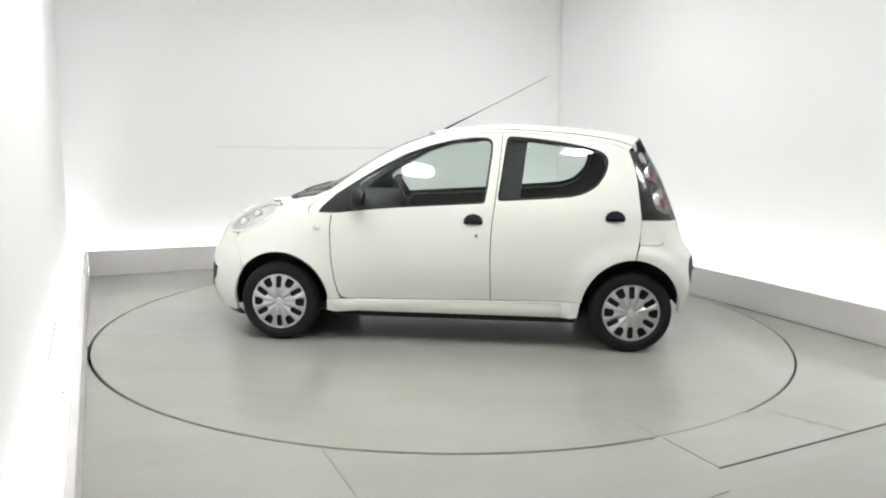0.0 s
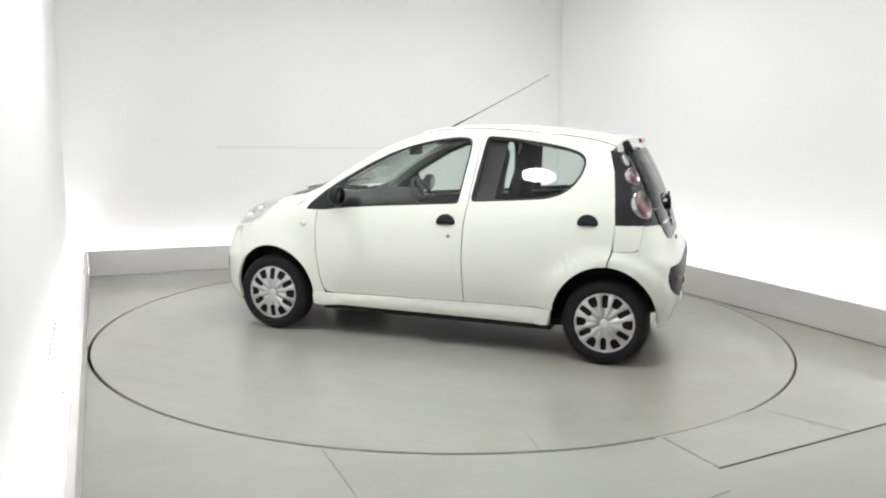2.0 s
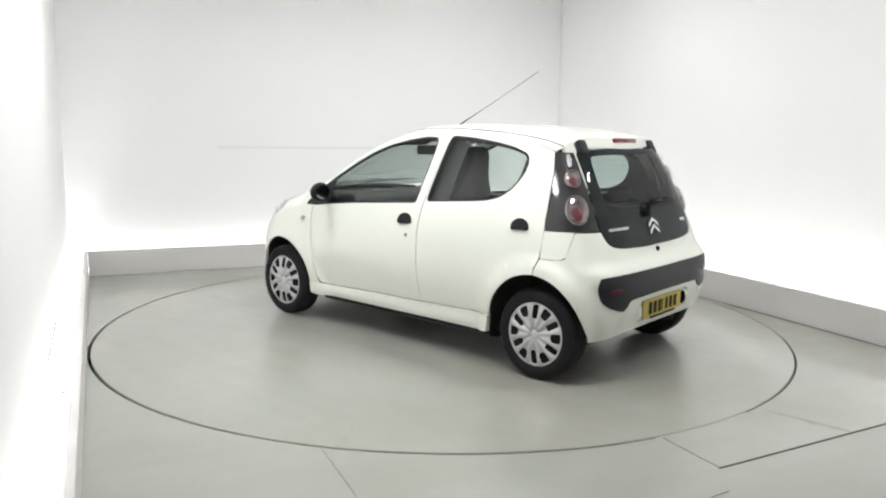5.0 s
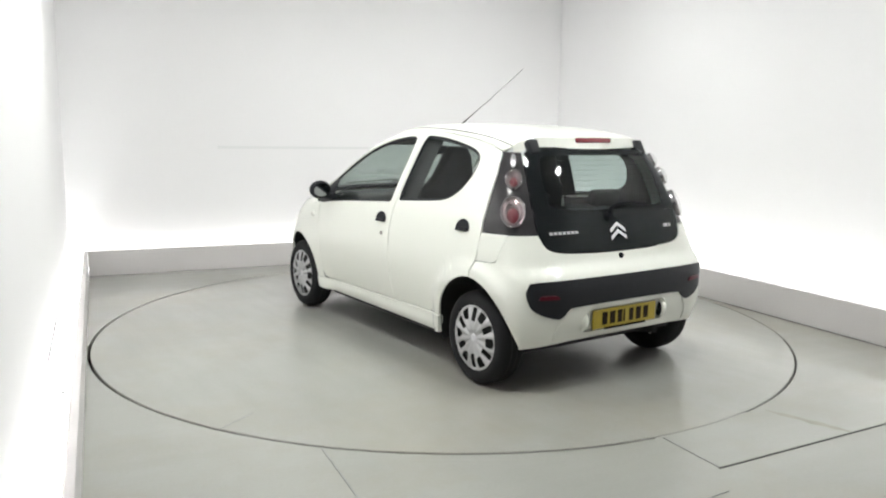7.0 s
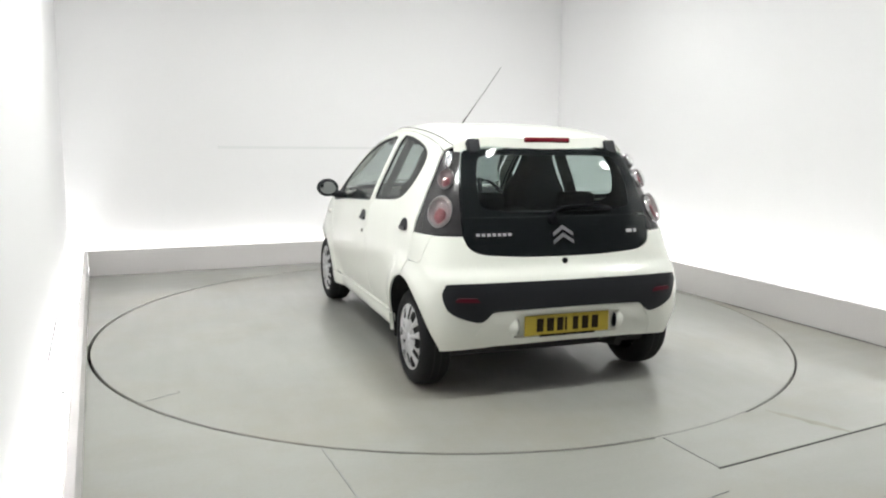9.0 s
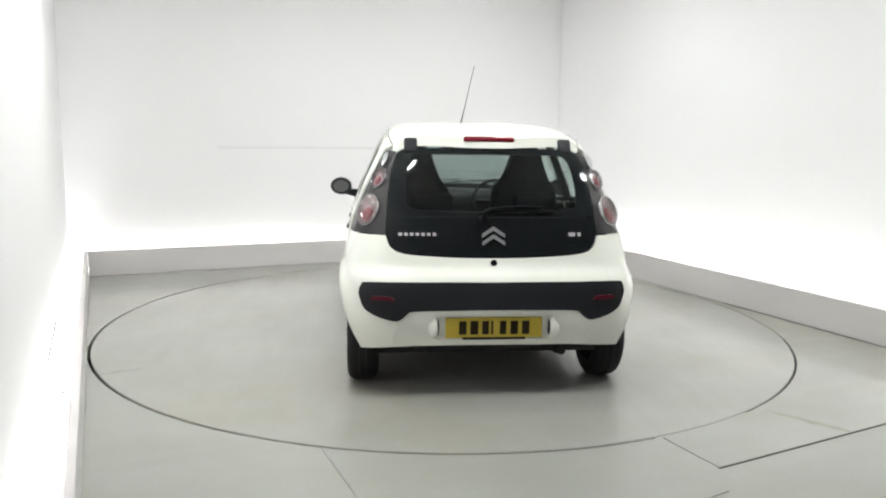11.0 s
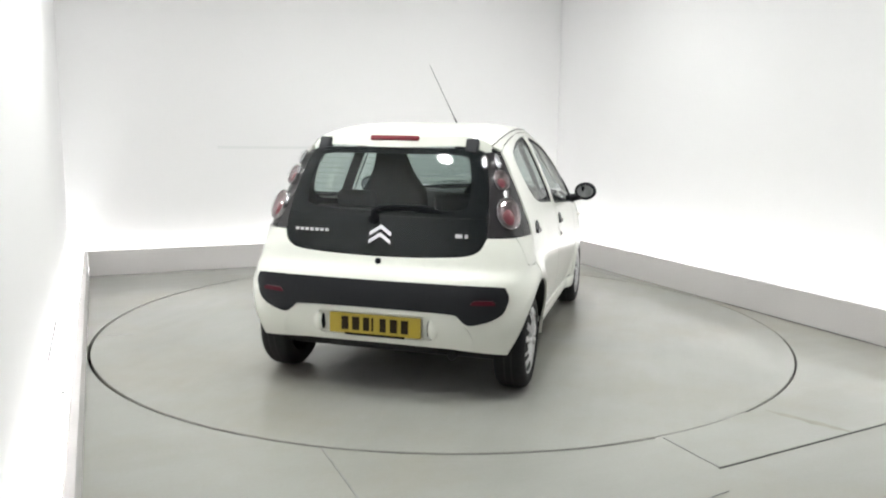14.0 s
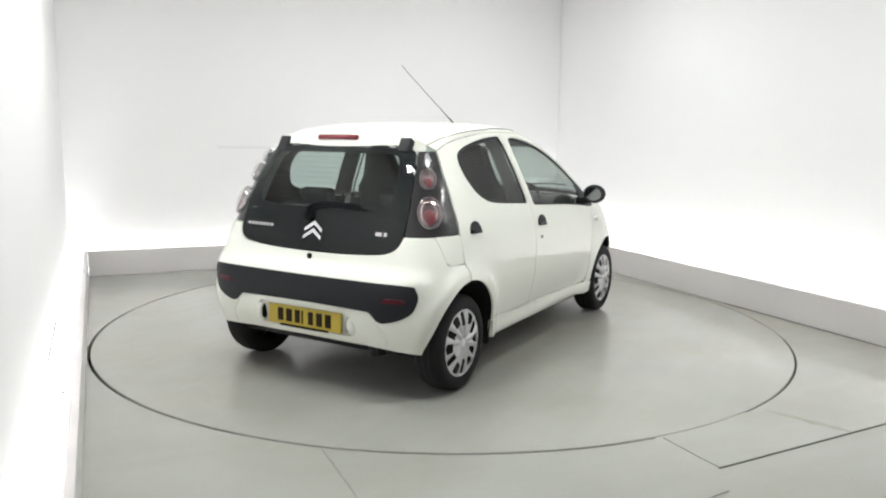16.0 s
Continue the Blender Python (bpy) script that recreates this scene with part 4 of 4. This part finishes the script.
    for y, w in ((0.168, 0.040), (0.106, 0.042), (0.046, 0.036), (0.0105, 0.011), (-0.048, 0.034), (-0.108, 0.040), (-0.170, 0.040)):
        part("plate_bar", boxed(px - 0.0105, y - w / 2, 0.352, px - 0.0075, y + w / 2, 0.424), M_INK, plate)
    part("plate_footer", boxed(px - 0.0105, -0.17, 0.324, px - 0.006, 0.17, 0.336), M_BLACK, plate)
    # a white bulge at each end of the plate, its inner side a dark oval lens
    for s in (-1, 1):
        b = ellipsoid(bmesh.new(), px + 0.006, s * 0.322, 0.386, 0.034, 0.036, 0.052, 20)
        for v in b.verts:
            if abs(v.co.y) < 0.300:
                v.co.y = s * 0.300
        bulge = part("plate_lamp", b, M_PAINT, bumper, "white plate lamp bulge")
        b = ellipsoid(bmesh.new(), px + 0.004, s * 0.299, 0.386, 0.026, 0.006, 0.043, 16)
        part("lens", b, M_BLACK, bulge, "dark oval lens")
    # spoiler lip of the roof with brackets and the high brake lamp
    for s in (-1, 1):
        b = soft_block(0.050, 0.072, 0.092, 0.012)
        b.transform(Matrix.Translation((-1.226, s * 0.432, 1.322)) @ Matrix.Rotation(radians(30), 4, "Y"))
        part("hinge_cover", b, M_TRIM, gate, "black hinge cover")
    b = soft_block(0.030, 0.285, 0.030, 0.011)
    b.transform(Matrix.Translation((-1.266, 0, 1.366)) @ Matrix.Rotation(radians(15), 4, "Y"))
    part("brake_lamp", b, M_RED, gate, "red high brake lamp")


def roof_and_nose(car):
    # roof: the top of the stack
    half = []
    for i in range(25):
        x = -1.165 + (0.145 + 1.165) * i / 24
        z = curve([(-1.165, 1.3325), (-1.05, 1.3675), (-0.90, 1.3915), (-0.72, 1.4105), (-0.532, 1.4225), (-0.312, 1.4305), (-0.123, 1.4265), (0.040, 1.4135), (0.145, 1.3905)])(x)
        half.append((x, z))
    bm = bmesh.new()
    rows = []
    for x, z in half:
        q = q_side(x, z)
        p = bowl(q, z)
        rows.append((x, p.y, z))
    n = 14
    grid = []
    top = curve([(-1.275, 1.372), (-1.204, 1.393), (-1.0, 1.427), (-0.754, 1.452), (-0.424, 1.466), (-0.134, 1.455), (0.151, 1.418), (0.26, 1.388)])
    for k, (x, y, z) in enumerate(rows):
        line = []
        for j in range(-n, n + 1):
            t = j / n
            bow = 1 - t * t
            xx = x + (-0.105 if k == 0 else 0.095 * (k / 24) ** 3 - 0.105 * (1 - k / 24) ** 6) * bow
            zz = z + (max(top(xx) - z, 0.0)) * (1 - abs(t) ** 6.0)
            line.append(bm.verts.new((xx, y * t, zz)))
        grid.append(line)
    for a, b in zip(grid, grid[1:]):
        for j in range(2 * n):
            f = bm.faces.new((a[j], b[j], b[j + 1], a[j + 1]))
            f.smooth = True
    for s in (-1, 1):
        part("roof_ditch", tube([(x, s * y, z - 0.001) for x, y, z in rows], 0.0035, 6), M_TRIM, car, "thin black roof seam")
    # turned-down rear edge
    low = [bm.verts.new(v.co + Vector((-0.018, 0, -0.056))) for v in grid[0]]
    edge = [bm.verts.new(v.co) for v in grid[0]]
    for j in range(2 * n):
        bm.faces.new((edge[j], edge[j + 1], low[j + 1], low[j])).smooth = True
    bmesh.ops.recalc_face_normals(bm, faces=bm.faces[:])
    roof = part("roof", bm, M_PAINT, car, "white painted roof with a rear lip")
    bm = bmesh.new()
    lines = []
    for x in np.linspace(-1.15, 0.15, 10):
        z = top(float(x)) - 0.05
        lines.append([bm.verts.new((float(x), 0.52 * t, z - 0.03 * t * t)) for t in np.linspace(-1, 1, 7)])
    for a, b in zip(lines, lines[1:]):
        for j in range(6):
            bm.faces.new((a[j], b[j], b[j + 1], a[j + 1]))
    part("headliner", bm, M_HEADLINER, car, "pale grey roof lining")
    # aerial
    part("aerial", tube([(0.128, 0.0, 1.425), (0.090, 0.0, 1.448), (-0.10, 0.0, 1.545), (-0.35, 0.001, 1.672), (-0.615, 0.002, 1.812)], [0.011, 0.007, 0.0028, 0.0020, 0.0016], 8), M_TRIM, car, "thin black whip aerial")
    # windscreen
    wind = q_line([(0.0, 1.405), (0.30, 1.400), (0.44, 1.380)], q_nose) + q_line([(0.240, 1.352), (0.400, 1.292), (0.545, 1.214), (0.690, 1.120), (0.835, 1.012), (0.94, 0.975)], q_side) + \
        q_line([(0.45, 0.958), (0.25, 0.972), (0.0, 0.977)], q_nose)
    part("windscreen", skin([both(wind, 2)], offset=-0.006, thick=0), M_GLASS_WIND, car, "clear curved windscreen").visible_shadow = False
    # bonnet
    hood = q_line([(0.0, 0.966), (0.25, 0.961), (0.45, 0.948), (0.58, 0.942)], q_nose) + q_line([(1.02, 0.954), (1.10, 0.940), (1.185, 0.905), (1.225, 0.924), (1.33, 0.911), (1.43, 0.872)], q_side) + \
        q_line([(0.48, 0.835), (0.25, 0.800), (0.0, 0.790)], q_nose)
    part("bonnet", skin([both(hood, 2)], thick=0.012, db=0.02), M_PAINT, car, "white painted bonnet")
    # front bumper
    b = q_line([(0.0, 0.782), (0.25, 0.792), (0.48, 0.828)], q_nose) + q_line([(1.536, 0.800), (1.606, 0.735), (1.585, 0.702), (1.504, 0.707), (1.504, 0.66), (1.453, 0.56)], q_side) + \
        [(q_side(x, z), z) for x, z in arch_arc(False, 38, -14, 8)] + q_line([(0.60, 0.165), (0.40, 0.17), (0.0, 0.17)], q_nose)
    bumper = part("front_bumper", skin([both(b, 2)], thick=0.02), M_PAINT, car, "white painted front bumper")
    lip = q_line([(0.0, 0.172), (0.40, 0.172), (0.62, 0.167)], q_nose) + q_line([(0.62, 0.132), (0.40, 0.128), (0.0, 0.128)], q_nose)
    part("front_lip", skin([both(lip, 2)], offset=-0.006, thick=0.02), M_TRIM, bumper, "black plastic lip under the bumper")
    g = q_line([(0.0, 0.48), (0.44, 0.48), (0.56, 0.46), (0.54, 0.38), (0.40, 0.30), (0.0, 0.29)], q_nose)
    part("grille", skin([both(g, 2)], offset=0.003, thick=0.006), M_TRIM, bumper, "black lower front grille")
    # front wipers
    for y0, y1 in ((0.40, -0.12), (-0.04, -0.50)):
        pts = []
        for i in range(7):
            t = i / 6
            y = y0 + (y1 - y0) * t
            z = 0.985 + 0.030 * t - 0.10 * max(0, abs(y) - 0.40)
            pts.append(bowl(q_nose(y, z), z) + Vector((0.005, 0, 0.004)))
        part("wiper", tube(pts, 0.006, 6), M_TRIM, car, "black windscreen wiper")
    cowl = q_line([(0.0, 0.981), (0.25, 0.976), (0.45, 0.962), (0.60, 0.950)], q_nose) + q_line([(0.60, 0.938), (0.45, 0.945), (0.25, 0.958), (0.0, 0.963)], q_nose)
    part("cowl", skin([both(cowl, 2)], offset=-0.004, thick=0.02, db=0.02), M_TRIM, car, "black cowl under the windscreen")


def cabin(car):
    part("cabin_floor", boxed(-1.40, -0.68, 0.20, 0.95, 0.68, 0.26, bevel=0.02), M_UNDER, car, "dark cabin floor")
    part("underbody", boxed(-1.30, -0.50, 0.185, 1.60, 0.50, 0.215, bevel=0.015), M_UNDER, car, "black underbody")
    part("floor_pan", boxed(-0.82, -0.665, 0.160, 0.82, 0.665, 0.205, bevel=0.012), M_UNDER, car, "black floor pan between the wheels")
    part("axle_beam", tube([(-1.17, -0.60, 0.235), (-1.10, -0.3, 0.215), (-1.10, 0.3, 0.215), (-1.17, 0.60, 0.235)], 0.03, 8), M_UNDER, car)
    part("exhaust", tube([(-0.9, -0.36, 0.19), (-1.30, -0.38, 0.20), (-1.47, -0.40, 0.225)], 0.024, 12), M_UNDER, car, "short dark exhaust pipe")
    part("silencer", tube([(-1.36, -0.30, 0.245), (-1.36, 0.34, 0.245)], 0.05, 14), M_UNDER, car)
    # front seats with one-piece backs
    for s in (-1, 1):
        seat = new("front_seat")
        seat.parent = car
        seat.location = (0.02, 0.345 if s > 0 else -0.392, 0)
        seat["label"] = "charcoal cloth front seat with one-piece back"
        b = soft_block(0.50, 0.46, 0.15, 0.05)
        b.transform(Matrix.Translation((0.05, 0, 0.47)) @ Matrix.Rotation(radians(-8), 4, "Y"))
        part("cushion", b, M_CLOTH, seat)
        b = soft_block(0.12, 0.46, 0.86, 0.055)
        bmesh.ops.subdivide_edges(b, edges=[e for e in b.edges if abs(e.verts[0].co.z - e.verts[1].co.z) > 0.3], cuts=8)
        for v in b.verts:
            t = max(0.0, (v.co.z - 0.02) / 0.41)
            e = min(1.0, max(0.0, (v.co.z - 0.13) / 0.13))
            top = min(1.0, max(0.0, (v.co.z - 0.27) / 0.16))
            v.co.y *= (1 - 0.10 * t) * (1 - 0.40 * e * e * (3 - 2 * e)) * (1 - 0.45 * top ** 2)
            v.co.x *= 1 - 0.30 * t
        b.transform(Matrix.Translation((-0.285 if s > 0 else -0.355, 0, 0.90)) @ Matrix.Rotation(radians(-17 if s > 0 else -8), 4, "Y"))
        part("backrest", b, M_CLOTH, seat)
        part("seat_base", boxed(-0.18, -0.19, 0.26, 0.25, 0.19, 0.40, bevel=0.02), M_CABIN, seat)
    bench = new("rear_bench")
    bench.parent = car
    bench["label"] = "charcoal cloth rear bench"
    b = soft_block(0.46, 1.16, 0.16, 0.05)
    b.transform(Matrix.Translation((-0.72, 0, 0.50)))
    part("cushion", b, M_CLOTH, bench)
    for s in (-1, 1):
        b = soft_block(0.12, 0.57, 0.52, 0.04)
        b.transform(Matrix.Translation((-1.00, s * 0.295, 0.72)) @ Matrix.Rotation(radians(-20), 4, "Y"))
        part("backrest", b, M_CLOTH, bench)
        b = soft_block(0.08, 0.24, 0.10, 0.03)
        b.transform(Matrix.Translation((-1.09, s * 0.30, 1.01)) @ Matrix.Rotation(radians(-18), 4, "Y"))
        part("headrest", b, M_CLOTH, bench)
    b = soft_block(0.30, 1.10, 0.05, 0.02)
    b.transform(Matrix.Translation((-1.23, 0, 0.93)))
    part("parcel_shelf", b, M_CABIN, car, "dark parcel shelf")
    # dashboard and wheel; the steering wheel sits on the right
    b = soft_block(0.42, 1.26, 0.26, 0.08)
    b.transform(Matrix.Translation((0.72, 0, 0.82)))
    part("dashboard", b, M_CABIN, car, "dark grey dashboard")
    hoop = []
    c = Vector((0.44, -0.34, 0.88))
    ax = Vector((-0.88, 0, 0.47)).normalized()
    u = Vector((0, 1, 0))
    w = ax.cross(u)
    for i in range(33):
        a = 2 * math.pi * i / 32
        hoop.append(c + (u * math.cos(a) + w * math.sin(a)) * 0.18)
    steer = part("steering_wheel", tube(hoop, 0.014, 8), M_TRIM, car, "black steering wheel")
    for a in (0.0, math.pi, 1.5 * math.pi):
        part("spoke", tube([c, c + (u * math.cos(a) + w * math.sin(a)) * 0.175], 0.018, 6), M_TRIM, steer)
    part("steering_column", tube([c, c - ax * 0.25], 0.04, 10), M_CABIN, steer)
    b = soft_block(0.03, 0.21, 0.070, 0.013)
    b.transform(Matrix.Translation((0.385, 0, 1.272)))
    glass = part("inner_mirror", b, M_BLACK, car, "black inner mirror")
    part("mirror_stalk", tube([(0.39, 0, 1.29), (0.42, 0, 1.325)], 0.010, 8), M_BLACK, glass)
    for s in (-1, 1):
        b = soft_block(0.16, 0.34, 0.012, 0.005)
        b.transform(Matrix.Translation((0.20, s * 0.32, 1.345)) @ Matrix.Rotation(radians(22), 4, "Y"))
        part("sun_visor", b, M_HEADLINER, car, "grey sun visor")


CAR_PLAN = 0.992


def build_car():
    car = thing("hatchback_car", "small white five-door hatchback car parked on the turntable", "car")
    flank(car, False)
    flank(car, True)
    tail_end(car)
    roof_and_nose(car)
    cabin(car)
    # the plan drawn in to the car's true length and width
    for ob in car.children_recursive:
        if ob.type == "MESH":
            ob.data.transform(Matrix.Diagonal((CAR_PLAN, CAR_PLAN, 1, 1)))
        ob.location.x *= CAR_PLAN
        ob.location.y *= CAR_PLAN
    return car


car = build_car()


# ---- motion ----
TURN_START, TURN_RATE = 175.07, 7.21
CAR_OFF = (-0.114, -0.102)
CAR_NEARER = -0.045


def motions():
    rows_table, rows_car = [], []
    for k in range(17):
        turn = TURN_START - TURN_RATE * k
        spin = Matrix.Rotation(radians(turn), 4, "Z")
        rows_table.append((float(k), spin))
        rows_car.append((float(k), Matrix.Translation((0, CAR_NEARER, 0)) @ spin @ Matrix.Translation((*CAR_OFF, 0))))
    walk(table, rows_table)
    walk(car, rows_car)


motions()
